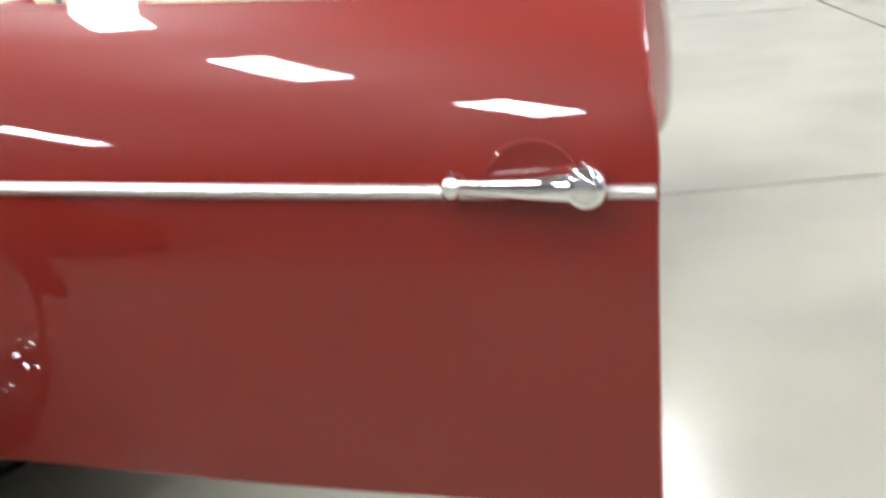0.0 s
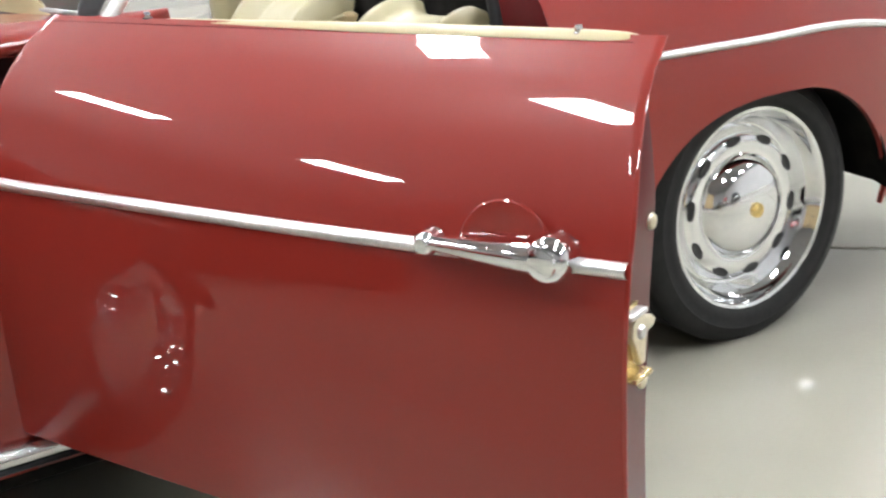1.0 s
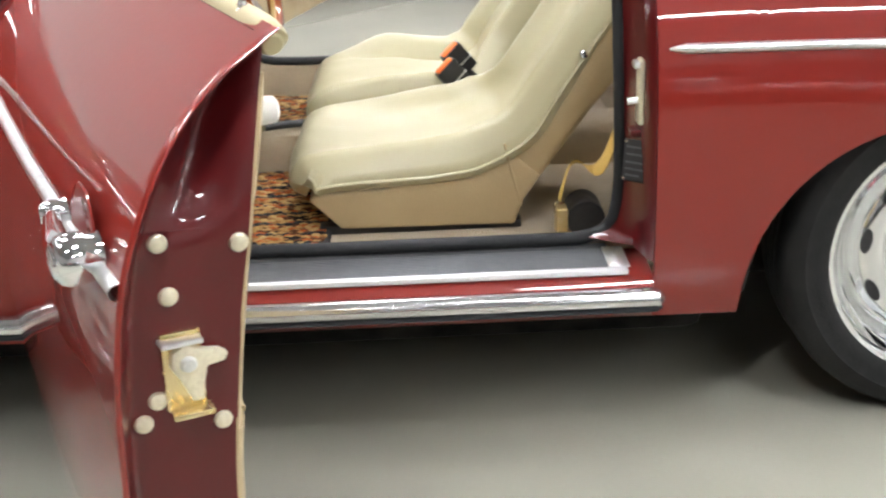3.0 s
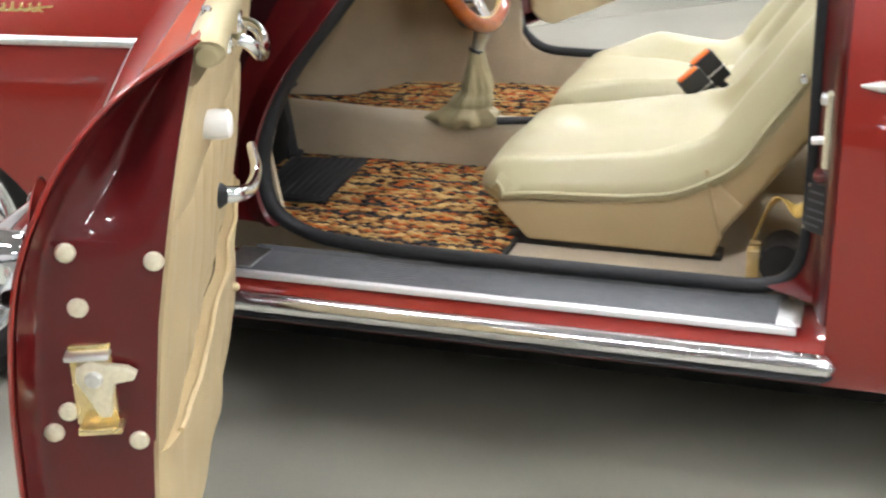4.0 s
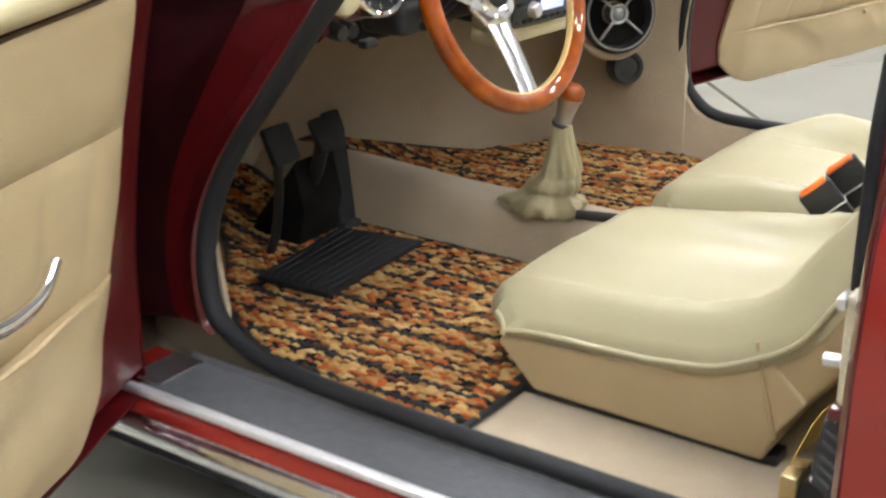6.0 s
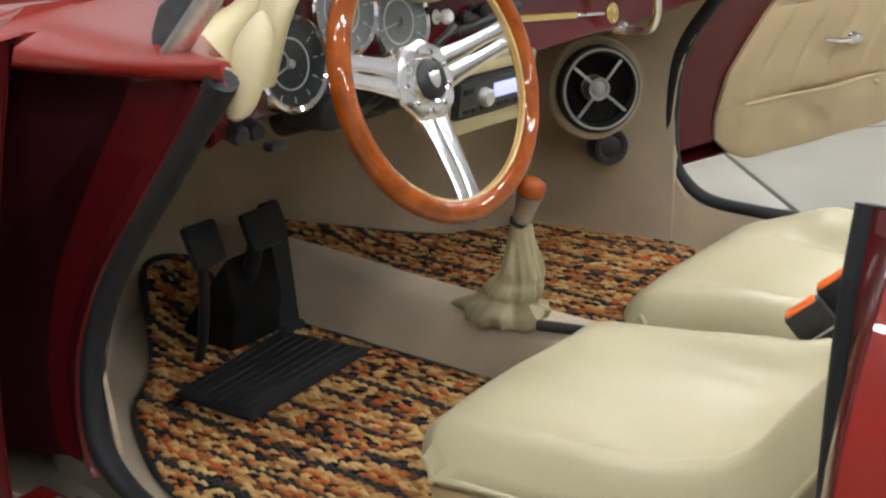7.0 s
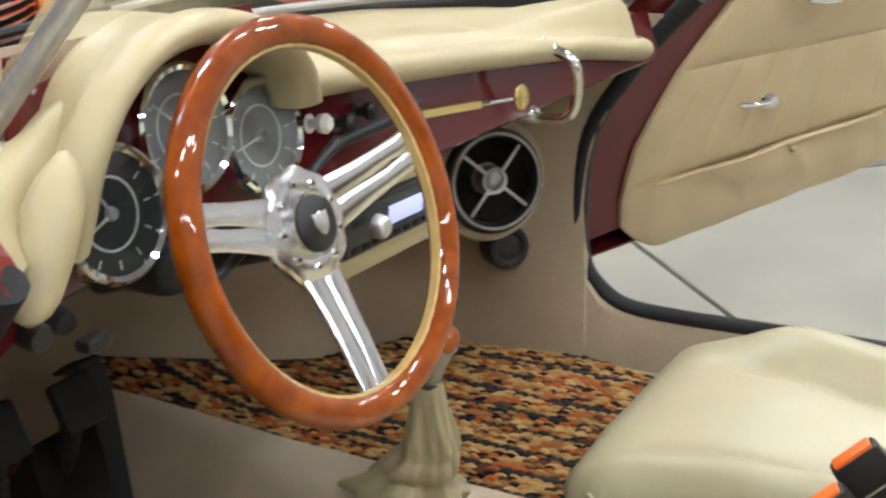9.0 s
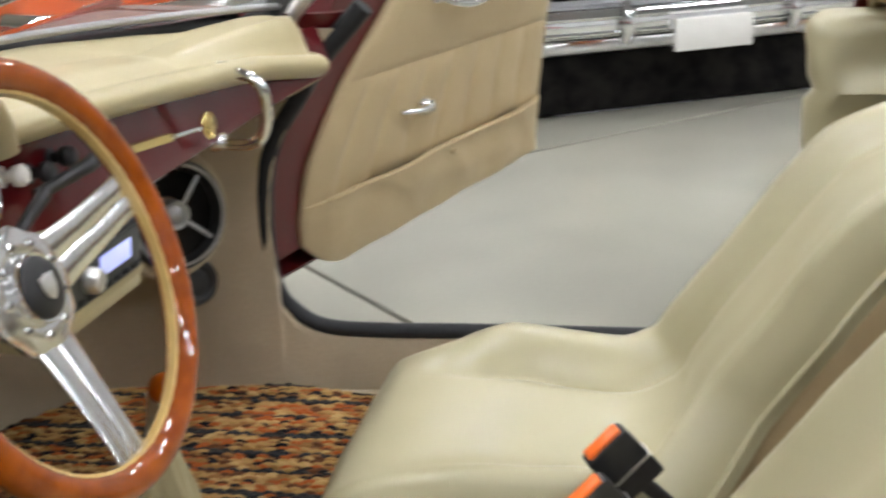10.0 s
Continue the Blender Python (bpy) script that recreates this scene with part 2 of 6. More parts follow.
def spline(points, n):
    """n points on a smooth curve through the given ones."""
    p = [Vector(q) for q in points]
    p = [2 * p[0] - p[1]] + p + [2 * p[-1] - p[-2]]
    out = []
    k = len(p) - 3
    for i in range(n):
        s = i / (n - 1) * k
        j = min(int(s), k - 1)
        u = s - j
        a, b, c, d = p[j:j + 4]
        out.append(0.5 * ((2 * b) + (c - a) * u + (2 * a - 5 * b + 4 * c - d) * u * u + (3 * b - a - 3 * c + d) * u ** 3))
    return out


def tube(points, radius, seg=12, closed=False, bm=None, flat=1.0, up=(0, 0, 1)):
    """A pipe along points; radius a number or one a point; flat squeezes it along up."""
    bm = bm or bmesh.new()
    pts = [Vector(p) for p in points]
    n = len(pts)
    rows = []
    side = None
    for i, p in enumerate(pts):
        t = (pts[(i + 1) % n] - pts[i - 1]) if closed else (pts[min(i + 1, n - 1)] - pts[max(i - 1, 0)])
        t.normalize()
        if side is None:
            u = Vector(up)
            side = t.cross(u) if abs(t.dot(u)) < 0.95 else t.cross(Vector((1, 0, 0)))
        side = (side - t * side.dot(t)).normalized()
        top = side.cross(t)
        r = radius if isinstance(radius, (int, float)) else radius[i]
        rows.append([p + side * (r * math.cos(a)) + top * (r * flat * math.sin(a)) for a in [2 * math.pi * k / seg for k in range(seg)]])
    grid(rows, bm, close_u=closed, close_v=True)
    if not closed:
        bm.verts.ensure_lookup_table()
        for row in (rows[0], rows[-1]):
            c = bm.verts.new(sum(row, Vector()) / seg)
            ring = [bm.verts.new(q) for q in row]
            for k in range(seg):
                bm.faces.new((c, ring[k], ring[(k + 1) % seg]))
        bmesh.ops.remove_doubles(bm, verts=bm.verts, dist=1e-6)
    return bm


def lathe(profile, m=Matrix(), seg=40, bm=None):
    """Turns (radius, height) round the z axis of m."""
    bm = bm or bmesh.new()
    rows = []
    for k in range(seg):
        a = 2 * math.pi * k / seg
        rows.append([m @ Vector((max(r, 1e-5) * math.cos(a), max(r, 1e-5) * math.sin(a), h)) for r, h in profile])
    grid(rows, bm, close_u=True)
    bmesh.ops.remove_doubles(bm, verts=bm.verts, dist=2e-5)
    return bm


def aim(at, normal, twist=0):
    """A pose at a place whose z axis is the normal."""
    return Matrix.Translation(at) @ Vector(normal).to_track_quat("Z", "Y").to_matrix().to_4x4() @ Matrix.Rotation(radians(twist), 4, "Z")


def slab_of(outline, lo, hi, axis="z", bevel=0.0, seg=2):
    """A plate: an outline of 2D points between two heights on an axis."""
    bm = bmesh.new()
    def put(a, b, h):
        return {"z": (a, b, h), "y": (a, h, b), "x": (h, a, b)}[axis]
    f0 = bm.faces.new([bm.verts.new(put(a, b, lo)) for a, b in outline])
    r = bmesh.ops.extrude_face_region(bm, geom=[f0])
    d = Vector(put(0, 0, hi - lo))
    bmesh.ops.translate(bm, vec=d, verts=[v for v in r["geom"] if isinstance(v, bmesh.types.BMVert)])
    bmesh.ops.recalc_face_normals(bm, faces=bm.faces)
    if bevel:
        es = [e for e in bm.edges if len(e.link_faces) == 2 and e.calc_face_angle(0) > 0.5]
        bmesh.ops.bevel(bm, geom=es, offset=bevel, segments=seg, affect="EDGES", profile=0.5, clamp_overlap=True)
    return bm


def lerp(table, x):
    return float(np.interp(x, [a for a, b in table], [b for a, b in table]))


def smoothed(table, x):
    """The table's value, rounded off between its rows."""
    return sum(lerp(table, x + d) for d in (-0.02, -0.01, 0, 0.01, 0.02)) / 5


# ---- the hall ----
GRID_A, GRID_STEP, GRID_LONG = radians(43.5), 2.8, 5.6
floor = solid("floor", moved(box((-14, -13, -0.30), (14, 13, -0.02), 0), Matrix.Translation((0, 0.8, 0)) @ Matrix.Rotation(GRID_A, 4, "Z")), JOINT, "dark joints of the polished concrete hall floor", "floor", kind="structure", smooth=False)
ga, gb = Vector((math.cos(GRID_A), math.sin(GRID_A), 0)), Vector((-math.sin(GRID_A), math.cos(GRID_A), 0))
slab_mesh = finish("slab", box((0.008, 0.008, -0.15), (GRID_STEP - 0.008, GRID_LONG - 0.008, 0.0), 0.003), CONCRETE, False)
for i in range(-5, 6):
    for j in range(-3, 3):
        at = ga * (1.735 + i * GRID_STEP) + gb * (2.690 + j * GRID_LONG)
        mid = at + ga * GRID_STEP / 2 + gb * GRID_LONG / 2
        if (mid - Vector((0, 0.8, 0))).length < 16:
            s = new("slab", slab_mesh)
            s.parent = floor
            s.matrix_local = Matrix.Translation(at) @ Matrix.Rotation(GRID_A, 4, "Z")

HALL = (13.0, 12.0, 6.0)   # half length and half width along the floor's joints, height
HALL_M = Matrix.Translation((0, 0.8, 0)) @ Matrix.Rotation(GRID_A, 4, "Z")
for name, lo, hi in (("wall_west", (-HALL[0] - 0.2, -HALL[1], 0), (-HALL[0], HALL[1], HALL[2])), ("wall_east", (HALL[0], -HALL[1], 0), (HALL[0] + 0.2, HALL[1], HALL[2])),
                     ("wall_south", (-HALL[0], -HALL[1] - 0.2, 0), (HALL[0], -HALL[1], HALL[2])), ("wall_north", (-HALL[0], HALL[1], 0), (HALL[0], HALL[1] + 0.2, HALL[2]))):
    solid(name, moved(box(lo, hi, 0), HALL_M), WALLPAINT, "plain white painted wall of the car hall", "wall", kind="structure", smooth=False)
solid("ceiling", moved(box((-HALL[0], -HALL[1], HALL[2]), (HALL[0], HALL[1], HALL[2] + 0.2), 0), HALL_M), CEILPAINT, "grey ceiling of the car hall", "ceiling", kind="structure", smooth=False)


def ceiling_light():
    t = thing("ceiling_light", (0, 0, HALL[2]), "long white rectangular ceiling light, lit", "ceiling light", "rows of ceiling lights")
    part("frame", box((-0.68, -0.25, HALL[2] - 0.07), (0.68, 0.25, HALL[2] - 0.005), 0.01), WALLPAINT, t)
    part("diffuser", box((-0.62, -0.20, HALL[2] - 0.082), (0.62, 0.20, HALL[2] - 0.07), 0.003), LAMP, t, "glowing white diffuser")
    return t


# rows of lights along the floor's joints
first = ceiling_light()
spots = [ga * (-0.5 + 3.4 * i) + gb * (2.1 + 5.2 * j) for i in range(-1, 4) for j in range(-2, 2)]
for k, p in enumerate(spots):
    m = Matrix.Translation((p.x, p.y, HALL[2])) @ Matrix.Rotation(GRID_A, 4, "Z")
    if k:
        copy_thing(first, m)
for p in spots[:1]:
    first.matrix_world = Matrix.Translation((p.x, p.y, HALL[2])) @ Matrix.Rotation(GRID_A, 4, "Z")

# ---- the red roadster: body ----
car = thing("car", (0.5, YC, 0), "dark red open two-seat roadster with both doors open", "car")
SIDE = [(0.20, 0.030), (0.24, 0.012), (0.30, 0.004), (0.40, 0.0), (0.47, 0.0), (0.574, 0.004), (0.638, 0.012), (0.694, 0.024), (0.742, 0.045),
        (0.788, 0.072), (0.832, 0.113), (0.864, 0.162), (0.885, 0.215)]


def side_y(z):
    return smoothed(SIDE, z)


def rear_arch(x):
    d = (x - 1.515) / 0.390
    return 0.215 + (0.330 * max(0.0, 1 - abs(d) ** 2.4) ** 0.5 if abs(d) < 1 else 0)


def front_arch(x):
    d = (x + 0.59) / 0.35
    return 0.215 + (0.31 * max(0.0, 1 - abs(d) ** 2.4) ** 0.5 if abs(d) < 1 else 0)


def shell_row(x, low, taper, lift, crown, n=34):
    """One cross-section of the left half: from its lower edge up the side and over to the middle."""
    row = []
    for k in range(n):
        z = low + (0.885 - low) * (k / (n - 1)) ** 0.9
        y = side_y(z) + taper
        row.append(Vector((x, y, 0.215 + (z - 0.215) * lift)))
    top = 0.215 + (0.885 - 0.215) * lift
    y0 = side_y(0.885) + taper
    for k in range(1, 11):
        s = k / 10
        row.append(Vector((x, y0 + (YC - y0) * s, top + crown * math.sin(s * math.pi / 2))))
    return row


def columns(a, b, n, edges):
    xs = set(np.linspace(a, b, n).round(4)) | {round(e, 4) for e in edges}
    return sorted(xs)


def rounded_off(row, reach):
    """Closes an end of the body with a shallow dome."""
    out = []
    mid = Vector((row[0].x, YC, 0.45))
    for f, d in ((0.93, 0.35), (0.78, 0.65), (0.50, 0.88), (0.25, 0.97), (0.02, 1.0)):
        out.append([mid + (v - mid) * f + Vector((reach * d, 0, 0)) for v in row])
    return out


def rear_half():
    rows = []
    for x in columns(0.985, 2.38, 76, [1.125, 1.13, 1.14, 1.155, 1.875, 1.89, 1.90, 1.905]):
        e = max(0.0, (x - 1.60) / 0.80)
        bulge = -0.022 * math.exp(-((x - 1.5) / 0.22) ** 2)
        low = rear_arch(x)
        if x > 1.905:
            low = 0.235 + 0.15 * (x - 1.905)
        rows.append(shell_row(x, low, 0.27 * e ** 2.6 + bulge, 1.0 - 0.42 * e ** 1.9, 0.06))
    return rows + rounded_off(rows[-1], 0.07)


def rear_quarter(mirror):
    rows = [r[:36] for r in rear_half()]
    bm = thicken(grid(rows), 0.012)
    return mirrored(bm) if mirror else bm


def rear_deck():
    rows = []
    for r in rear_half():
        if r[0].x > 1.30:
            half = r[35:]
            rows.append(half + [Vector((v.x, 2 * YC - v.y, v.z)) for v in reversed(half[:-1])])
    return thicken(grid(rows), 0.012)


def front_half():
    rows = []
    for x in columns(-1.30, -0.034, 70, [-0.94, -0.935, -0.925, -0.245, -0.25, -0.26]):
        e = max(0.0, (-0.55 - x) / 0.75)
        bulge = -0.02 * math.exp(-((x + 0.6) / 0.22) ** 2)
        row = shell_row(x, front_arch(x), 0.42 * e ** 2.6 + bulge, 1.0 - 0.14 * e ** 2.2, -0.006 - 0.01 * min(1, -x))
        fall = 0.010 + 0.19 * min(1.0, max(0.0, -x - 0.03) / 0.72)
        for v in row:
            v.z -= fall * min(1.0, max(0.0, (v.z - 0.62) / 0.265))
        rows.append(row)
    return list(reversed(rounded_off(rows[0], -0.07))) + rows


def front_fender(mirror):
    bm = thicken(grid([r[:37] for r in front_half()]), 0.012)
    return mirrored(bm) if mirror else bm


def hood():
    rows = []
    for r in front_half():
        half = r[36:]
        rows.append(half + [Vector((v.x, 2 * YC - v.y, v.z)) for v in reversed(half[:-1])])
    return thicken(grid(rows), 0.012)


def screen_x(y):
    """The windscreen's foot."""
    return -0.05 + 0.242 * (abs(y - YC) / 0.62) ** 1.4


def cowl_section(x, n=16):
    """Across the body's edge above the door post: turned-under lip, rounded shoulder, nearly flat top."""
    s = max(0.0, (x + 0.034) / 0.364)
    y0 = side_y(0.845) + 0.014 * s
    ze, k = 0.824 + 0.024 * s ** 1.5, 1 - s
    pts = spline([(y0 + 0.016, ze - 0.012, 0), (y0 + 0.002, ze - 0.003, 0), (y0 + 0.004, ze + 0.003 + 0.009 * k, 0), (y0 + 0.03, ze + 0.006 + 0.022 * k, 0), (y0 + 0.075, ze + 0.007 + 0.032 * k, 0), (0.30, ze + 0.004 + 0.040 * k, 0)], n)
    return [(p.x, p.y) for p in pts]


def cowl():
    """The scuttle in front of the windscreen."""
    full = []
    for u in np.linspace(0, 1, 10):
        left = []
        for y in list(np.linspace(0.262, 0.30, 4)) + list(np.linspace(0.34, YC, 12)):
            x = -0.034 + u * (screen_x(y) + 0.046)
            z = lerp(sorted(cowl_section(x)), min(y, 0.30)) + 0.003 * math.sin(max(0.0, (y - 0.30) / (YC - 0.30)) * math.pi / 2)
            left.append(Vector((x, y, z)))
        full.append(left + [Vector((v.x, 2 * YC - v.y, v.z)) for v in reversed(left[:-1])])
    return grid(full)


def cowl_lip(mirror):
    """The body's edge running back past the windscreen post to its slanting end."""
    rows = []
    for x in np.linspace(-0.034, 0.165 if mirror else 0.318, 40):
        r = [Vector((x, y, z)) for y, z in cowl_section(x)]
        y0 = r[1].y
        limit = lerp([(0.0, 0.264), (0.18, 0.262), (0.215, 0.238), (0.245, 0.218), (0.290, 0.188), (0.318, 0.170)], x)
        f = (limit - y0) / (0.30 - y0)
        for v in r[2:]:
            v.y = y0 + (v.y - y0) * f
        w = min(1.0, max(0.0, (0.300 - x) / 0.10))
        rows.append([r[0] + Vector((0, 0.03 * w, -0.006 * w))] + r)
    rows.append([q + Vector((0.002, 0.002, -0.006)) for q in rows[-1]])
    bm = grid(rows)
    return mirrored(bm) if mirror else bm


for mirror in (False, True):
    part("rear_quarter_panel", rear_quarter(mirror), PAINT, car, "glossy red quarter panel over the rear wheel")
    part("front_fender", front_fender(mirror), PAINT, car, "glossy red front wing")
    part("cowl_edge", cowl_lip(mirror), PAINT, car)
part("rear_deck", rear_deck(), PAINT, car, "rounded red engine lid")
part("hood", hood(), PAINT, car, "rounded red bonnet")
part("cowl", cowl(), PAINT, car)
part("underbody", box((-0.20, 0.12, 0.135), (1.10, 1.50, 0.235), 0.03), MATTE, car, "black painted floor pan")
for x0, x1 in ((-1.12, -0.21), (1.11, 1.98)):
    part("underbody", box((x0, 0.32, 0.15), (x1, 1.30, 0.235), 0.03), MATTE, car)
for x0, x1 in ((-0.98, -0.20), (1.10, 1.94)):
    for y0 in (0.27, 1.33):
        part("wheel_well", box((x0, y0, 0.236), (x1, y0 + 0.02, 0.70), 0.004), MATTE, car)


def arch_liner(arch, a, b, mirror):
    """The dark inside of a wheel arch, from its lip in to the well."""
    rows = [[Vector((x, 0.012, arch(x) + 0.004)), Vector((x, 0.06, arch(x) + 0.020)), Vector((x, 0.285, arch(x) + 0.030))] for x in np.linspace(a, b, 40)]
    bm = thicken(grid(rows), 0.006)
    return mirrored(bm) if mirror else bm


for mirror in (False, True):
    part("arch_liner", arch_liner(rear_arch, 1.127, 1.903, mirror), MATTE, car)
    part("arch_liner", arch_liner(front_arch, -0.938, -0.242, mirror), MATTE, car)
part("bulkhead", box((1.10, 0.29, 0.236), (1.13, 1.33, 0.80), 0.01), MATTE, car)

# The opening's edge, from the windscreen post down, along the sill and up the rear post.
SEAL = [(0.308, 0.170, 0.834), (0.262, 0.172, 0.780), (0.190, 0.174, 0.695), (0.112, 0.175, 0.600), (0.062, 0.174, 0.510), (0.046, 0.170, 0.430), (0.064, 0.160, 0.362),
        (0.130, 0.148, 0.328), (0.230, 0.137, 0.318), (0.40, 0.131, 0.316), (0.60, 0.130, 0.316), (0.80, 0.130, 0.316), (0.885, 0.130, 0.318), (0.930, 0.130, 0.340),
        (0.946, 0.130, 0.395), (0.948, 0.132, 0.50), (0.946, 0.138, 0.62), (0.944, 0.150, 0.74), (0.944, 0.170, 0.82)]

SEAL_RIGHT = [(0.318, 0.170, 0.848), (0.258, 0.171, 0.785), (0.217, 0.171, 0.729), (0.173, 0.171, 0.665), (0.151, 0.170, 0.602), (0.142, 0.168, 0.500), (0.148, 0.163, 0.430),
              (0.166, 0.157, 0.392), (0.215, 0.150, 0.356), (0.31, 0.140, 0.346), (0.45, 0.132, 0.345), (0.75, 0.130, 0.345), (0.885, 0.130, 0.346)] + SEAL[13:]


def seal_strip(mirror):
    bm = tube(spline(SEAL_RIGHT if mirror else SEAL, 90), [0.0140 + 0.0045 * max(0.0, 1 - i / 34) ** 0.5 for i in range(90)], 12, flat=0.85)
    return mirrored(bm) if mirror else bm


def front_jamb(mirror, pocket):
    """The recessed post that the door hangs on."""
    inner = spline(SEAL_RIGHT[:8] if mirror else SEAL[:7] + [(0.088, 0.155, 0.343)], 30)
    rows = []
    for k, q in enumerate(inner):
        z = q.z
        zo = max(0.288, z)
        o = Vector((-0.030, side_y(zo) + 0.004, zo - 0.006))
        o2 = Vector((-0.028, side_y(zo) + 0.032, zo - 0.006))
        q = q + Vector((0, 0, -0.008))
        d0 = Vector((-0.115, side_y(zo) + 0.045, zo - 0.006))
        d1 = Vector((-0.115, min(0.185, side_y(zo) + 0.115), zo - 0.006))
        m2 = q + Vector((-0.048, 0.008, 0))
        d2 = d1.lerp(m2, 0.75) + Vector((0, 0.006, 0))
        if pocket:
            rows.append([o, o2, d0, d1, d2])
        else:
            rows.append([d2, m2, q + Vector((-0.030, -0.004, 0)), q + Vector((-0.012, -0.012, 0.0)), q + Vector((0.0, -0.004, 0)), q])
    bm = thicken(grid(rows), 0.006)
    return mirrored(bm) if mirror else bm


def rear_jamb(mirror):
    inner = spline((SEAL_RIGHT if mirror else SEAL)[12:], 30)
    rows = []
    for q in inner:
        zo = max(0.30, q.z)
        rows.append([Vector((0.987, side_y(zo) + 0.003, zo)), Vector((0.980, side_y(zo) + 0.012, zo)), Vector((0.974, side_y(zo) + 0.045, zo)),
                     Vector((0.967, min(0.118, side_y(zo) + 0.075), zo)) if zo < 0.72 else Vector((0.966, side_y(zo) + 0.06, zo)), q + Vector((0.012, -0.012, 0)), q])
    bm = thicken(grid(rows), 0.006)
    return mirrored(bm) if mirror else bm


def rocker(mirror):
    """The sill's outer skin below the door."""
    sect = [(0.060, 0.202), (0.030, 0.212), (0.012, 0.232), (0.004, 0.246), (0.004, 0.274), (0.012, 0.284), (0.022, 0.290), (0.135, 0.292)]
    rows = [[Vector((x, y, z)) for y, z in sect] for x in np.linspace(-0.032, 0.986, 24)]
    bm = thicken(grid(rows), 0.006)
    return mirrored(bm) if mirror else bm


def tread(mirror):
    """Ribbed rubber on the sill."""
    sect = [(0.027, 0.293)]
    n = 13
    for k in range(n):
        y = 0.030 + k * 0.0072
        sect += [(y, 0.2965), (y + 0.0012, 0.2992), (y + 0.0050, 0.2992), (y + 0.0062, 0.2965)]
    sect += [(0.126, 0.300), (0.130, 0.306)]
    rows = [[Vector((x, y, z)) for y, z in sect] for x in (0.045, 0.25, 0.45, 0.65, 0.80, 0.925)]
    bm = thicken(grid(rows), 0.003)
    return mirrored(bm) if mirror else bm


def rounded_bar(x0, x1, y, z, depth, height, bm=None):
    """A half-round strip along x on the body's side, its face towards the left; round ends."""
    rows = []
    xs = [x0, x0 + 0.004, x0 + 0.012] + list(np.linspace(x0 + 0.03, x1 - 0.03, 12)) + [x1 - 0.012, x1 - 0.004, x1]
    for x in xs:
        e = min(x - x0, x1 - x)
        k = min(1.0, (max(e, 0.0004) / 0.014)) ** 0.5
        rows.append([Vector((x, y - depth * k * math.cos(a), z + height / 2 * k * math.sin(a))) for a in np.linspace(-math.pi / 2, math.pi / 2, 9)])
    bm = grid(rows, bm)
    return bm


for mirror in (False, True):
    flip = mirrored if mirror else (lambda b: b)
    part("rocker_panel", rocker(mirror), PAINT, car, "red sill below the door")
    part("front_door_post", front_jamb(mirror, False), JAMB, car, "red recessed door post, darkened for shade")
    part("hinge_pocket", front_jamb(mirror, True), POCKETSHADE, car, "hinge pocket beside the door post, its shade put into the colour")
    part("rear_door_post", rear_jamb(mirror), JAMB, car, "red door post with striker, darkened for shade")
    part("door_seal", seal_strip(mirror), RUBBER, car, "black rubber door seal")
    part("sill_tread", tread(mirror), SILLGREY, car, "ribbed grey rubber sill tread", angle=20)
    part("sill_edge_strip", flip(box((0.03, 0.014, 0.292), (0.945, 0.029, 0.303), 0.003)), BRIGHT, car, "bright aluminium sill edge strip")
    part("tread_end_plate", flip(box((0.915, 0.030, 0.2995), (0.950, 0.122, 0.3025), 0.001)), SATIN, car)
    part("tread_end_plate", flip(box((0.020, 0.040, 0.2995), (0.075, 0.122, 0.3025), 0.001)), SATIN, car)
    part("sill_chrome_strip", flip(rounded_bar(-0.24, 1.004, 0.004, 0.2555, 0.020, 0.036)), ALU, car, "polished half-round sill strip")
    part("sill_strip_rubber", flip(rounded_bar(-0.235, 1.0, 0.006, 0.2385, 0.022, 0.010)), RUBBER, car, "thin black rubber under the strip")

# Bright side strips on the wings.
def side_strip(x0, x1, z0, z1, mirror):
    rows = []
    for s in np.linspace(0, 1, 40):
        x, z = x0 + (x1 - x0) * s, z0 + (z1 - z0) * s
        if x > 0.9:
            e = max(0.0, (x - 1.60) / 0.80)
            y = side_y(z) + 0.27 * e ** 2.6 - 0.022 * math.exp(-((x - 1.5) / 0.22) ** 2)
            zz = 0.215 + (z - 0.215) * (1.0 - 0.42 * e ** 1.9)
        else:
            e = max(0.0, (-0.55 - x) / 0.75)
            y = side_y(z) + 0.42 * e ** 2.6 - 0.02 * math.exp(-((x + 0.6) / 0.22) ** 2)
            zz = z
        k = min(1.0, max(0.001, min(s, 1 - s)) / 0.01) ** 0.5
        rows.append([Vector((x, y + 0.002 - 0.010 * k * math.cos(a), zz + 0.008 * k * math.sin(a))) for a in np.linspace(-math.pi / 2, math.pi / 2, 7)])
    bm = grid(rows)
    return mirrored(bm) if mirror else bm


for mirror in (False, True):
    part("side_strip", side_strip(1.002, 1.98, 0.660, 0.655, mirror), SATIN, car, "thin bright side strip")
    part("side_strip", side_strip(-0.045, -0.95, 0.670, 0.660, mirror), SATIN, car, "thin bright side strip")


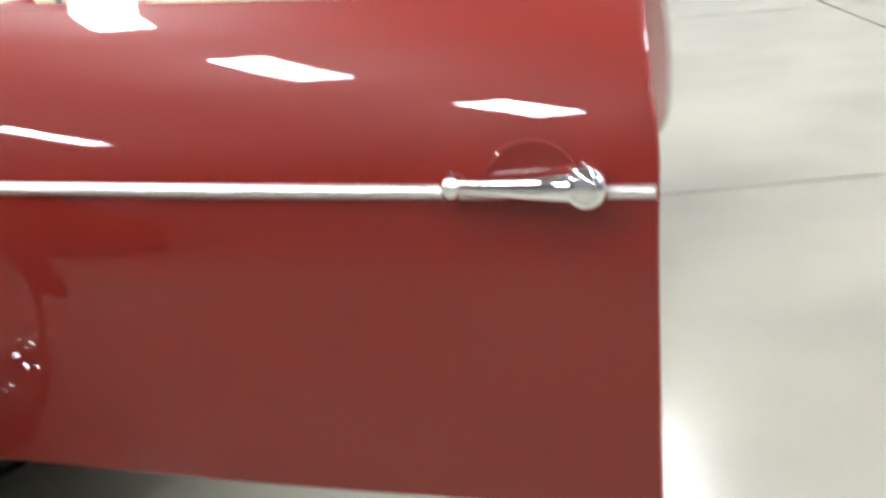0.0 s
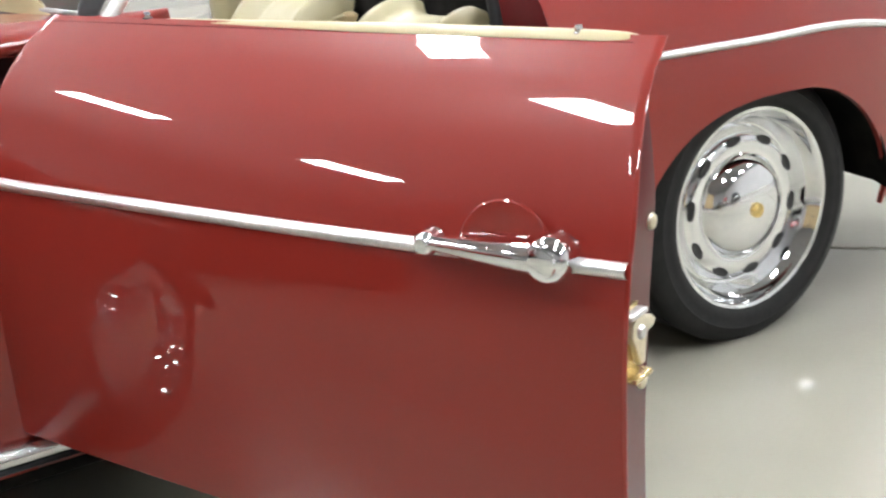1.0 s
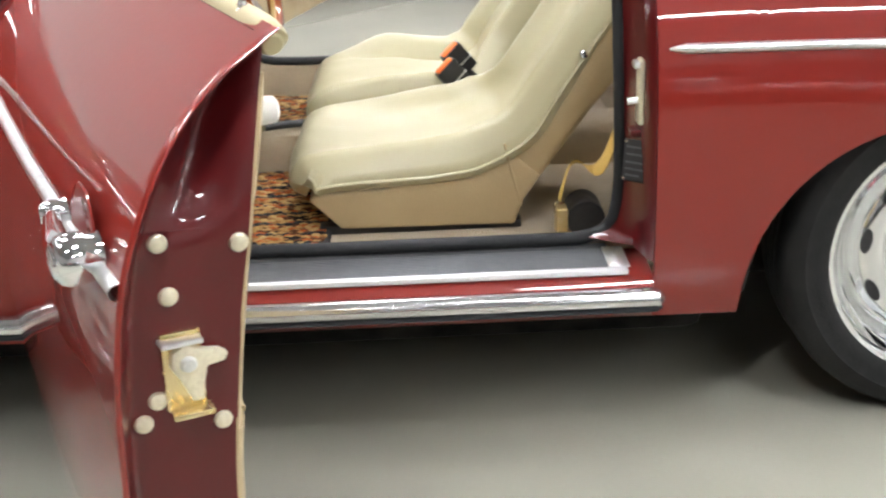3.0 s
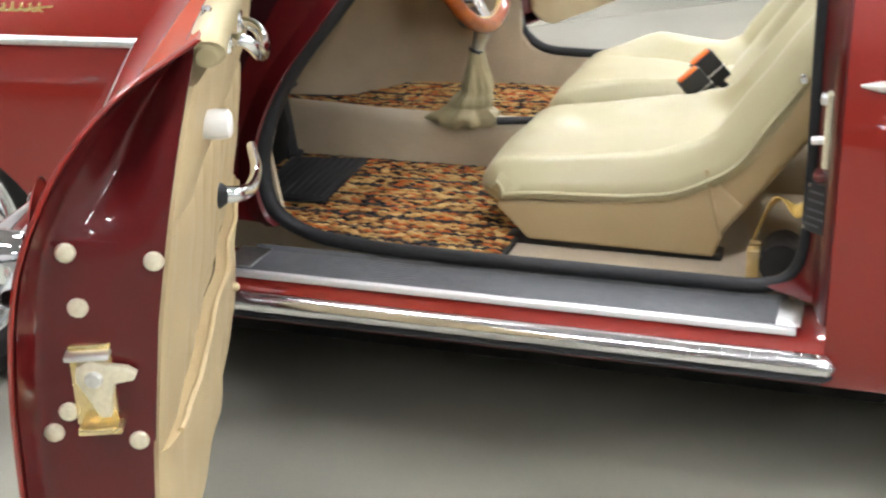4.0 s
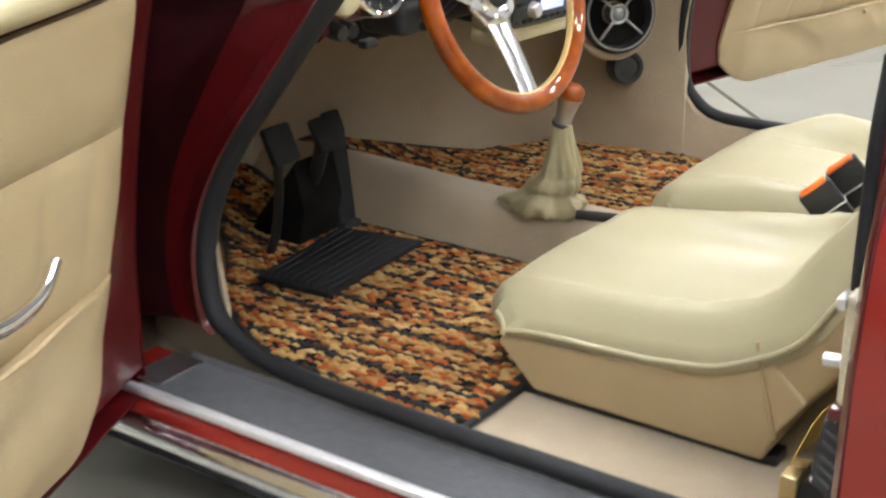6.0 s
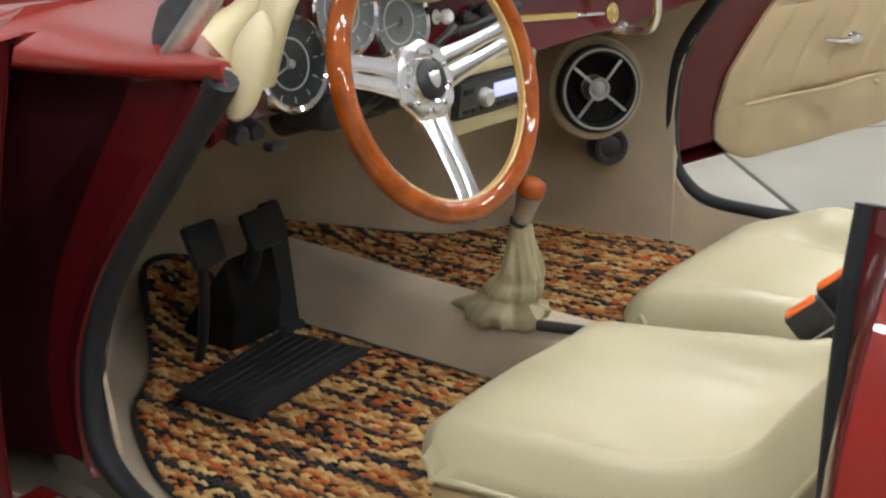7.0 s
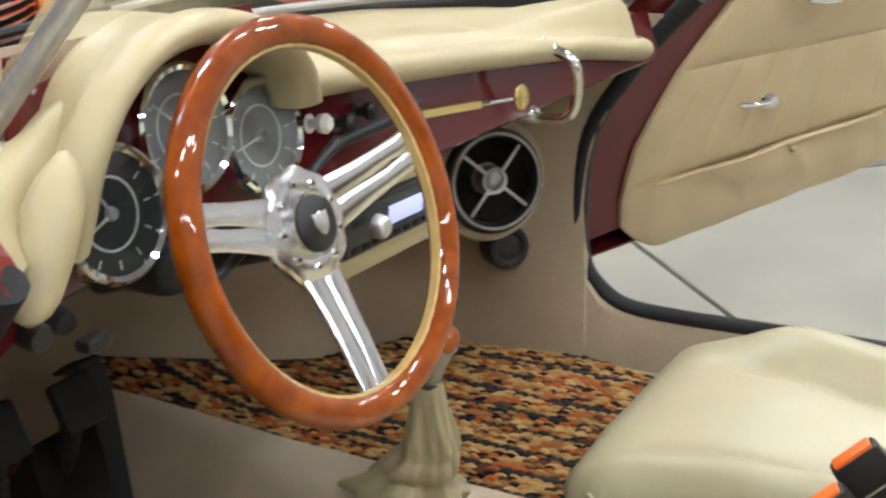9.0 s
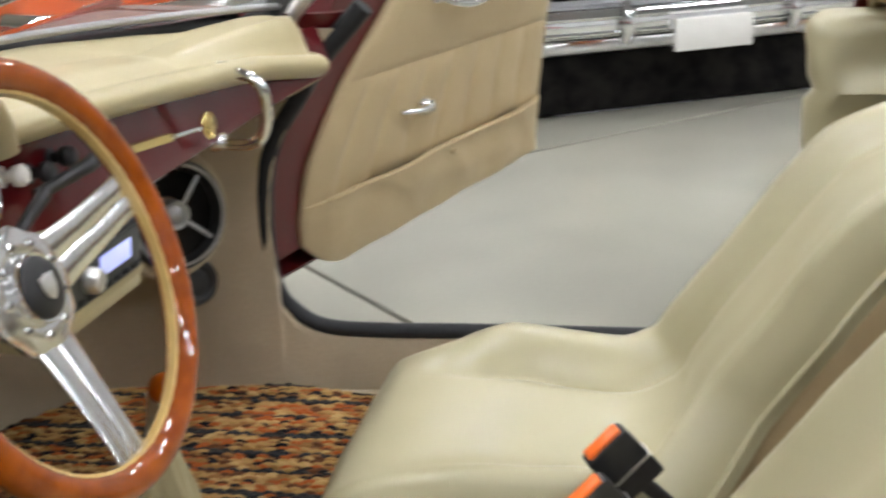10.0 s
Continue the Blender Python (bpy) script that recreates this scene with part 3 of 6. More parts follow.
# ---- wheels ----
def wheel(x, y, parent, tyre_r=0.296, face=-1):
    """A chromed pressed-steel wheel with a nave cap; face -1 looks to the left."""
    m = aim((x, y, tyre_r - 0.006), (0, face, 0), 18)
    tyre_m = m
    m = m @ Matrix.Diagonal((1.06, 1.06, 1, 1))
    w = part("wheel", lathe([(0.085, -0.05), (0.12, -0.060), (0.150, -0.062), (0.166, -0.056), (0.175, -0.044), (0.180, -0.026), (0.188, -0.018), (0.192, -0.006), (0.198, 0.004), (0.205, 0.006),
                             (0.208, 0.002), (0.204, -0.004), (0.196, -0.01), (0.192, -0.04), (0.185, -0.15), (0.10, -0.15)], m, 72), CHROME, parent, "chromed steel wheel", angle=30)
    tp = []
    for r, h in ((0.208, -0.150), (0.220, -0.158), (0.25, -0.160), (0.280, -0.150), (0.2935, -0.130), (0.296, -0.115), (0.296, -0.098), (0.290, -0.0965), (0.290, -0.092), (0.296, -0.090),
                 (0.296, -0.072), (0.290, -0.070), (0.290, -0.066), (0.296, -0.064), (0.296, -0.046), (0.290, -0.044), (0.290, -0.040), (0.296, -0.038), (0.296, -0.024), (0.291, -0.006),
                 (0.279, 0.006), (0.262, 0.012), (0.259, 0.0135), (0.255, 0.012), (0.240, 0.014), (0.226, 0.011), (0.216, 0.004), (0.208, -0.004)):
        tp.append((r, h))
    part("tyre", lathe(tp, tyre_m, 96), TYRE, w, "black tyre with a plain sidewall")
    disc_bm = lathe([(0.083, -0.044), (0.096, -0.034), (0.104, -0.029), (0.118, -0.028), (0.134, -0.026), (0.146, -0.030), (0.155, -0.042), (0.162, -0.058)], m, 72)
    part("wheel_disc", disc_bm, CHROME, w, "chromed disc with oval slots")
    for k in range(10):
        a = 2 * math.pi * (k + 0.3) / 10
        sm = m @ Matrix.Translation((0.139 * math.cos(a), 0.139 * math.sin(a), -0.0272)) @ Matrix.Rotation(a, 4, "Z") @ Matrix.Diagonal((0.42, 0.95, 1.0, 1))
        hole = bmesh.new()
        lathe([(0, 0.0012), (0.0175, 0.0012), (0.0190, 0.0016), (0.0205, 0.0022), (0.0214, 0.0020), (0.0224, -0.0012)], sm, 20, hole)
        part("slot", hole, BLACK, w, "dark oval slot")
    part("nave_cap", lathe([(0.0, 0.016), (0.025, 0.0150), (0.055, 0.010), (0.080, 0.001), (0.097, -0.012), (0.104, -0.024), (0.109, -0.030), (0.116, -0.032)], m, 64), CHROME, w, "domed chrome nave cap")
    part("cap_badge", lathe([(0, 0.0215), (0.008, 0.0212), (0.0095, 0.0190), (0.012, 0.0190), (0.013, 0.0205), (0.015, 0.0205), (0.016, 0.013)], m, 32), GOLD, w, "small round gold cap badge")
    return w


for x, ya in ((1.500, 0.050), (-0.585, 0.060)):
    wheel(x, ya, car)
    wheel(x, 2 * YC - ya, car, face=1)

# ---- doors ----
HINGE = Vector((-0.012, 0.017, 0))
INNER = [(0.30, 0.112), (0.447, 0.114), (0.506, 0.119), (0.607, 0.132), (0.732, 0.156), (0.811, 0.174), (0.87, 0.190)]


def inner_y(z):
    return smoothed(INNER, z)


def swing(bm, mirror, degrees):
    """Opens a door built shut on the left, or its twin on the right."""
    m = Matrix.Translation(HINGE) @ Matrix.Rotation(radians(-degrees), 4, "Z") @ Matrix.Translation(-HINGE)
    for v in bm.verts:
        if mirror:
            v.co.y += 0.040 * max(0.0, 1 - max(v.co.y, 0.0) / 0.11) - 0.004
        else:
            v.co.y -= 0.026 + 0.012 * math.sin(math.pi * min(1, max(0, v.co.x))) * max(0, 1 - v.co.y / 0.10)
    moved(bm, m)
    return mirrored(bm) if mirror else bm


def door(mirror, degrees):
    """Everything is shaped as the door stands shut, then swung open."""
    def go(bm):
        return swing(bm, mirror, degrees)
    X0, X1, ZB, ZT = -0.028, (0.870 if mirror else 0.980), (0.365 if mirror else 0.287), 0.876
    def lead(z):
        return lerp([(0.30, -0.02), (0.45, -0.015), (0.64, 0.04), (0.807, 0.16), (0.88, 0.22)], z) if mirror else X0
    def rear(z):
        return X1 - 0.036 * max(0.0, (z - 0.70) / 0.176) ** 1.5
    # outer skin, wrapping round the rear, lower and front edges
    rows = []
    zs = list(np.linspace(ZB, ZT, 40))
    for x in [X0, X0, X0 + 0.003] + list(np.linspace(X0 + 0.012, X1 - 0.012, 30)) + [X1 - 0.003, X1, X1]:
        up = 0.075 * max(0.0, (x - X0) / (X1 - X0)) if mirror else 0.0
        rows.append([Vector((lead(z) + (x - X0) * (rear(z) - lead(z)) / (X1 - X0), side_y(z), z)) for z in [q + up * (ZT - q) / (ZT - ZB) for q in zs]])
    nrow = len(rows)
    for k, v in enumerate(rows[0]):
        v.y += 0.016
    for k, v in enumerate(rows[-1]):
        v.y += 0.005
    for i in (1, nrow - 2):
        for v in rows[i]:
            v.y += 0.003
    for r in rows:
        low = r[0].copy()
        r.insert(0, low + Vector((0, 0.004, -0.004)))
        r.insert(0, low + Vector((0, 0.022, -0.006)))
    skin = part("door", go(thicken(grid(rows), 0.003)), PAINT, car, "open red door" if not mirror else "open red door seen from inside")
    # the closing face at the rear, with its flat lower plate and dished upper part
    rows = []
    for z in np.linspace(ZB + (0.080 if mirror else 0.002), ZT - 0.004, 36):
        a, b = side_y(z) + 0.004, inner_y(z) - 0.004
        row = []
        for s in np.linspace(0, 1, 24):
            y = a + (b - a) * s
            dish = 0.055 * math.exp(-((s - 0.48) / 0.26) ** 2) * min(1, max(0, (z - 0.712) / 0.05)) ** 0.7 * min(1, max(0, (0.87 - z) / 0.06))
            step = 0.010 * math.exp(-(s / 0.12) ** 2)
            row.append(Vector((rear(z) - 0.035 - dish * 0.6 + 0.026 * math.exp(-(s / 0.07) ** 2), y, z)))
        rows.append(row)
    part("closing_face", go(thicken(grid(rows), 0.003)), JAMB, skin, "red closing face with bolts, darkened for shade")
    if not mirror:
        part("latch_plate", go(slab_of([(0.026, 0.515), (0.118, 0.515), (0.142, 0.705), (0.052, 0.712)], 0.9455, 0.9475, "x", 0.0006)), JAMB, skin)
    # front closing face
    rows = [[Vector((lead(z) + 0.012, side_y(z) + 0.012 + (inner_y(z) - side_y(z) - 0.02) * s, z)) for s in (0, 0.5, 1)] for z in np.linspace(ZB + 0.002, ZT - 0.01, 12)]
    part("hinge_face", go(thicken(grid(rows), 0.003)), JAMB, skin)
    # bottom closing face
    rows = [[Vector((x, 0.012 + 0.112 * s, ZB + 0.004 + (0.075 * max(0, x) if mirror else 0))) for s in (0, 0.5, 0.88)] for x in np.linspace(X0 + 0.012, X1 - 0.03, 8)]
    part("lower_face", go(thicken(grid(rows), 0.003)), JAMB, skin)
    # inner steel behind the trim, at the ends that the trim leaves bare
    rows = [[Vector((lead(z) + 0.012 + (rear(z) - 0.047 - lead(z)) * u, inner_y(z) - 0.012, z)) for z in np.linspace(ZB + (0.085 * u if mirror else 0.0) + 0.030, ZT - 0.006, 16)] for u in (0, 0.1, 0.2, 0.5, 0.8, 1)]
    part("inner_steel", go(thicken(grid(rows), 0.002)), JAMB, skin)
    if not mirror:
        for y, z in ((0.063, 0.701), (0.135, 0.689), (0.029, 0.677), (0.067, 0.650), (0.032, 0.531), (0.104, 0.518), (0.047, 0.551)):
            part("bolt", go(lathe([(0, 0.0050), (0.005, 0.0048), (0.0078, 0.0035), (0.0090, 0.0010), (0.0092, -0.002)], aim((0.948, y, z), (1, 0, 0)), 18)), BOLT, skin, "pale bolt head")
        latch_at = lambda b: moved(b, Matrix.Translation((-0.027, -0.024, -0.006)))
        lb = box((0.9745, 0.078, 0.545), (0.980, 0.114, 0.622), 0.0015)
        latch = part("latch", go(latch_at(lb)), ZINC, skin, "gold passivated latch plate")
        part("latch_lip", go(latch_at(box((0.975, 0.076, 0.612), (0.992, 0.114, 0.6175), 0.0015))), SATIN, skin)
        part("latch_lip", go(latch_at(box((0.975, 0.080, 0.541), (0.994, 0.118, 0.547), 0.0015))), ZINC, skin)
        rot = [(0.090, 0.580), (0.083, 0.592), (0.085, 0.606), (0.098, 0.613), (0.112, 0.606), (0.128, 0.603), (0.136, 0.597), (0.132, 0.590), (0.116, 0.588), (0.112, 0.572), (0.110, 0.556), (0.100, 0.556)]
        part("latch_claw", go(latch_at(slab_of(rot, 0.981, 0.990, "x", 0.0018))), BOLT, skin, "pale latch claw")
        part("latch_pin", go(latch_at(lathe([(0, 0.004), (0.006, 0.0035), (0.008, 0.0), (0.008, -0.003)], aim((0.991, 0.099, 0.594), (1, 0, 0)), 16))), SATIN, skin)
    # outer strip and handle
    bm = bmesh.new()
    rows = []
    for s in np.linspace(0, 1, 30):
        x = X1 - 0.002 + (X0 + 0.004 - X1) * s
        z = 0.674 - 0.005 * s
        rows.append([Vector((x, side_y(z) + 0.002 - 0.0105 * math.cos(a), z + 0.0085 * math.sin(a))) for a in np.linspace(-math.pi / 2, math.pi / 2, 9)])
    part("side_strip", go(grid(rows)), SATIN, skin, "bright strip across the door")
    yo = side_y(0.674)
    grip = spline([(0.750, yo - 0.012, 0.682), (0.79, yo - 0.017, 0.683), (0.83, yo - 0.022, 0.684), (0.865, yo - 0.025, 0.685), (0.900, yo - 0.024, 0.685)], 16)
    hb = tube(grip, [0.0075 + 0.0085 * (i / 15) ** 1.2 for i in range(16)], 14, flat=1.1)
    handle = part("outer_handle", go(hb), CHROME, skin, "chrome pull handle with push button")
    part("handle_foot", go(lathe([(0, 0.022), (0.008, 0.0212), (0.0125, 0.017), (0.0140, 0.010), (0.0128, 0.003), (0.0145, -0.004)], aim((0.752, yo - 0.002, 0.681), (0, -1, 0)), 24)), CHROME, skin)
    bm = lathe([(0, 0.040), (0.010, 0.0394), (0.0150, 0.038), (0.0158, 0.0355), (0.0172, 0.0352), (0.0215, 0.032), (0.0242, 0.026), (0.0250, 0.018), (0.0238, 0.010), (0.0215, 0.003), (0.0220, -0.005)], aim((0.905, yo - 0.002, 0.685), (0, -1, 0)), 36)
    part("push_button", go(bm), CHROME, skin, "round chrome push-button boss")
    part("handle_dish", go(lathe([(0.0, 0.0002), (0.03, 0.0004), (0.044, 0.0008), (0.051, 0.0011), (0.0555, 0.0008), (0.0575, -0.001)], aim((0.840, yo - 0.0005, 0.676), (0, -1, 0.10)), 48)), PAINT, skin, "red dished plate behind the handle")
    # trim panel: upper roll, field between the seams, and pocket
    PX0, PX1 = (0.100, 0.900) if mirror else (0.045, 0.950)
    def upper_seam(x):
        return (0.674 + 0.012 * (x - PX0) / (PX1 - PX0)) if mirror else (0.668 + 0.046 * (x - PX0) / (PX1 - PX0))
    def lower_seam(x):
        return (0.478 + 0.046 * (x - PX0) / (PX1 - PX0)) if mirror else (0.490 + 0.010 * (x - PX0) / (PX1 - PX0))
    def low_edge(x):
        return (0.352 + 0.066 * (x - PX0) if mirror else 0.300) + 0.06 * max(0, (PX0 + 0.11 - x) / 0.11) ** 2.2
    def front_x(z):
        return lerp([(0.35, 0.122), (0.454, 0.116), (0.546, 0.138), (0.675, 0.218), (0.80, 0.330), (0.88, 0.40)], z) if mirror else lerp([(0.32, 0.125), (0.40, 0.105), (0.50, 0.070), (0.60, 0.048), (0.80, 0.045), (0.88, 0.06)], z)
    hem = []
    def field(z0f, z1f, bulge, wrinkle, nz=16, gathered=False):
        rows = []
        nx = 128
        for i in range(nx + 1):
            s = i / nx
            col = []
            for k in range(nz + 1):
                t = k / nz
                x = PX0 + (PX1 - PX0) * s
                z = z0f(x) + (z1f(x) - z0f(x)) * t
                end = PX1 if mirror else min(PX1, rear(z) - 0.037)
                xx = front_x(z) + (end - front_x(z)) * s
                edge = min(1.0, 14 * min(s, 1 - s)) ** 0.5
                vert = math.sin(math.pi * t) ** 0.35 if 0 < t < 1 else 0
                if gathered:
                    vert = math.sin(0.5 * math.pi * min(1.0, 1.25 * t)) ** 0.6 if t else 0
                    sag = noise.noise(Vector((xx * 5.5 + z * 7.0, z * 9 - xx * 3.0, 7.7))) * 0.016 + (0.5 - abs(math.sin(xx * 13 + z * 19 + 2.0 * noise.noise(Vector((xx * 6, z * 6, 1.3)))))) * 0.011 * (1 - 0.5 * t)
                    vert *= 1.0 + sag * (28 if mirror else 8)
                y = inner_y(z) + 0.004 * edge + bulge(s, t) * edge * (0.05 + 0.95 * vert) + wrinkle * (noise.noise(Vector((xx * 9, z * 16, 3.1 if mirror else 0))) * edge)
                col.append(Vector((xx, y, z)))
            rows.append(col)
        hem[:] = [col[-1].copy() for col in rows]
        bm = grid(rows)
        # turned edge all round
        bmesh.ops.recalc_face_normals(bm, faces=bm.faces)
        bound = [e for e in bm.edges if len(e.link_faces) == 1]
        r = bmesh.ops.extrude_edge_only(bm, edges=bound)
        bmesh.ops.translate(bm, vec=Vector((0, -0.016, 0)), verts=[v for v in r["geom"] if isinstance(v, bmesh.types.BMVert)])
        return bm
    part("trim_field", go(field(lambda x: lower_seam(x) - 0.006, lambda x: upper_seam(x) + 0.002, lambda s, t: 0.003 + 0.0085 * abs(math.sin(s * math.pi * 8 + 0.6)) ** 0.35, 0.0035)), PANEL, skin, "padded tan vinyl door trim")
    part("trim_upper", go(field(lambda x: upper_seam(x) + 0.001, lambda x: 0.832, lambda s, t: 0.010, 0.003)), PANEL, skin, "tan vinyl upper door trim")
    part("map_pocket", go(field(low_edge, lower_seam, lambda s, t: ((0.016 + 0.016 * math.sin(math.pi * s)) if mirror else (0.012 + 0.011 * math.sin(math.pi * s))) * (0.55 + 0.45 * t), 0.006, 26, True)), PANEL, skin, "gathered tan vinyl map pocket")
    part("pocket_hem", go(tube(hem[8:-6:3], 0.0036, 8)), PANEL, skin)
    # roll along the top
    zt = 0.862
    yr = 0.182 if mirror else 0.192
    roll = spline([(0.075 if not mirror else 0.36, yr + 0.002, zt - 0.004), (0.50, yr, zt), (0.70, yr, zt + 0.001), (X1 - 0.10, yr, zt), (X1 - 0.066, yr, zt - 0.008)], 40)
    rb = tube(roll, [(0.021 if mirror else 0.0165) * min(1, 0.55 + 1.6 * min(i, 39 - i) / 10) for i in range(40)], 14)
    part("top_roll", go(rb), DASHPAD, skin, "cream padded roll on the door top")
    for sx in ((0.42, 0.80) if mirror else (0.17, 0.84)):
        part("tonneau_stud", go(lathe([(0, 0.007), (0.004, 0.0065), (0.005, 0.003), (0.0045, 0.0), (0.007, -0.002)], aim((sx, yr - 0.004, zt + (0.020 if mirror else 0.0155)), (0, 0, 1)), 14)), CHROME, skin, "small chrome tonneau stud")
    # pull handle
    yi = inner_y(0.81) + 0.008
    pull = spline([(0.615, yi, 0.806), (0.615, yi + 0.018, 0.804), (0.606, yi + 0.028, 0.795), (0.572, yi + 0.032, 0.780), (0.520, yi + 0.032, 0.774), (0.475, yi + 0.029, 0.780), (0.456, yi + 0.018, 0.789), (0.452, yi, 0.794)], 34)
    ph = part("pull_handle", go(tube(pull, [0.0085 - 0.0015 * abs(i - 16.5) / 16.5 for i in range(34)], 12)), CHROME, skin, "chrome pull handle")
    for sx, sz in ((0.615, 0.806), (0.452, 0.794)):
        part("handle_foot", go(box((sx - 0.013, yi - 0.006, sz - 0.013), (sx + 0.013, yi + 0.006, sz + 0.013), 0.004)), CHROME, skin)
    # latch lever
    if not mirror:
        yl = inner_y(0.58) + 0.006
        part("lever_boss", go(lathe([(0, 0.018), (0.010, 0.017), (0.015, 0.010), (0.019, 0.004), (0.020, -0.004)], aim((0.445, yl, 0.577), (0, 1, 0)), 24)), RUBBER, skin, "black lever boss")
        lev = spline([(0.445, yl + 0.012, 0.577), (0.432, yl + 0.030, 0.573), (0.395, yl + 0.042, 0.568), (0.335, yl + 0.046, 0.574), (0.285, yl + 0.038, 0.592)], 22)
        part("latch_lever", go(tube(lev, [0.0115 - 0.005 * (i / 21) for i in range(22)], 12)), CHROME, skin, "curved chrome latch lever")
        part("lock_knob", go(lathe([(0, 0.030), (0.009, 0.029), (0.0128, 0.026), (0.0138, 0.016), (0.0125, 0.004), (0.010, 0.0)], aim((0.870, inner_y(0.79) + 0.006, 0.785), (0, 1, 0)), 24)), WHITE, skin, "white plastic knob")
    else:
        yl = inner_y(0.60) + 0.006
        part("lever_boss", go(lathe([(0, 0.022), (0.011, 0.021), (0.017, 0.012), (0.021, 0.003), (0.022, -0.004)], aim((0.455, yl, 0.592), (0, 1, 0)), 24)), CHROME, skin, "round chrome lever boss")
        lev = spline([(0.455, yl + 0.016, 0.592), (0.427, yl + 0.024, 0.592), (0.395, yl + 0.027, 0.594), (0.356, yl + 0.024, 0.599)], 16)
        part("latch_lever", go(tube(lev, [0.0075 - 0.003 * (i / 15) for i in range(16)], 10)), CHROME, skin, "slim chrome latch lever")
    part("pocket_button", go(lathe([(0, 0.005), (0.004, 0.004), (0.006, 0.0), (0.006, -0.003)], aim((0.52, inner_y(0.575) + 0.030, lower_seam(0.52) - 0.012), (0, 1, 0)), 14)), PANEL, skin)
    return skin


door(False, 67.0)
door(True, 66.0)

# ---- cabin ----
FLOOR_Z = 0.256


def cabin_floor():
    return box((-0.50, 0.140, 0.238), (1.10, 2 * YC - 0.140, FLOOR_Z), 0.002)


part("cabin_floor", cabin_floor(), CARPET, car, "tan carpeted cabin floor")


def footwell(mirror):
    """Carpeted front of the footwell, from the tunnel round to the door post."""
    plan = [(-0.475, YC), (-0.455, 0.66), (-0.40, 0.56), (-0.24, 0.38), (-0.14, 0.228), (-0.02, 0.200), (0.045, 0.176)]
    base = spline([(x, y, 0) for x, y in plan], 40)
    rows = []
    post = sorted((q.z, q.x) for q in spline((SEAL_RIGHT if mirror else SEAL)[:7], 30))
    def seal_x(z):
        return lerp(post, z)
    for z, push in ((FLOOR_Z - 0.01, 0.0), (0.29, 0.004), (0.36, -0.004), (0.46, 0.0), (0.52, 0.01), (0.58, 0.02), (0.64, 0.03), (0.70, 0.05), (0.76, 0.06), (0.82, 0.06)):
        row = []
        for i, p in enumerate(base):
            s = i / 39
            x = p.x + push * (1 - s) + (seal_x(z) + 0.006 - 0.045) * max(0.0, (s - 0.62) / 0.38) ** 1.5
            row.append(Vector((x + 0.004 * noise.noise(Vector((p.x * 8, p.y * 8, z * 9))), p.y, z)))
        row.append(row[-1] + Vector((0.002, -0.040 if mirror and z < 0.40 else -0.001, 0)))
        rows.append(row)
    bm = thicken(grid(rows), 0.006)
    return mirrored(bm) if mirror else bm


def side_lining(mirror):
    """Carpet inside the sill."""
    rows = []
    for x in np.linspace(0.15 if mirror else 0.075, 1.0, 30):
        edge = spline((SEAL_RIGHT if mirror else SEAL)[6:13], 30)
        zt = lerp([(q.x, q.z) for q in edge], x) - 0.008
        ys = lerp([(q.x, q.y) for q in edge], x)
        rows.append([Vector((x, ys + 0.022, FLOOR_Z - 0.004)), Vector((x, ys + 0.020, 0.275)), Vector((x, ys + 0.018, zt - 0.010)), Vector((x, ys + 0.010, zt)), Vector((x, ys + 0.002, zt - 0.003))])
    bm = thicken(grid(rows), 0.004)
    return mirrored(bm) if mirror else bm


for mirror in (False, True):
    part("footwell_carpet", footwell(mirror), CARPET, car, "tan carpet lining the footwell")
    part("sill_lining", side_lining(mirror), CARPET, car, "tan carpet along the sill")


def rear_lining():
    bm = bmesh.new()
    rows = []
    for y in np.linspace(0.14, 2 * YC - 0.14, 20):
        rows.append([Vector((1.085, y, FLOOR_Z)), Vector((1.088, y, 0.45)), Vector((1.10, y, 0.62)), Vector((1.16, y, 0.76)), Vector((1.30, y, 0.80))])
    return thicken(grid(rows), 0.006)


part("rear_lining", rear_lining(), CARPET, car, "tan lining behind the seats")


def cockpit_roll():
    """Padded roll round the rear of the cockpit."""
    pts = spline([(0.99, 0.20, 0.868), (1.10, 0.21, 0.882), (1.24, 0.30, 0.895), (1.33, 0.52, 0.915), (1.35, YC, 0.925), (1.33, 1.10, 0.915), (1.24, 1.32, 0.895), (1.10, 1.41, 0.882), (0.99, 1.42, 0.868)], 60)
    return tube(pts, 0.030, 12)


part("cockpit_roll", cockpit_roll(), DASHPAD, car, "cream padded cockpit edge")


def side_pocket_cover():
    """Gathered cover beside the seat back at the rear of the opening."""
    rows = []
    for s in np.linspace(0, 1, 22):
        z = 0.845 - 0.30 * s
        row = []
        for t in np.linspace(0, 1, 14):
            x = 0.955 + 0.25 * t
            row.append(Vector((x, 0.165 + 0.05 * math.sin(t * math.pi) * (1 - 0.5 * s) + 0.010 * noise.noise(Vector((x * 12, z * 18, 5))), z)))
        rows.append(row)
    return thicken(grid(rows), 0.02)


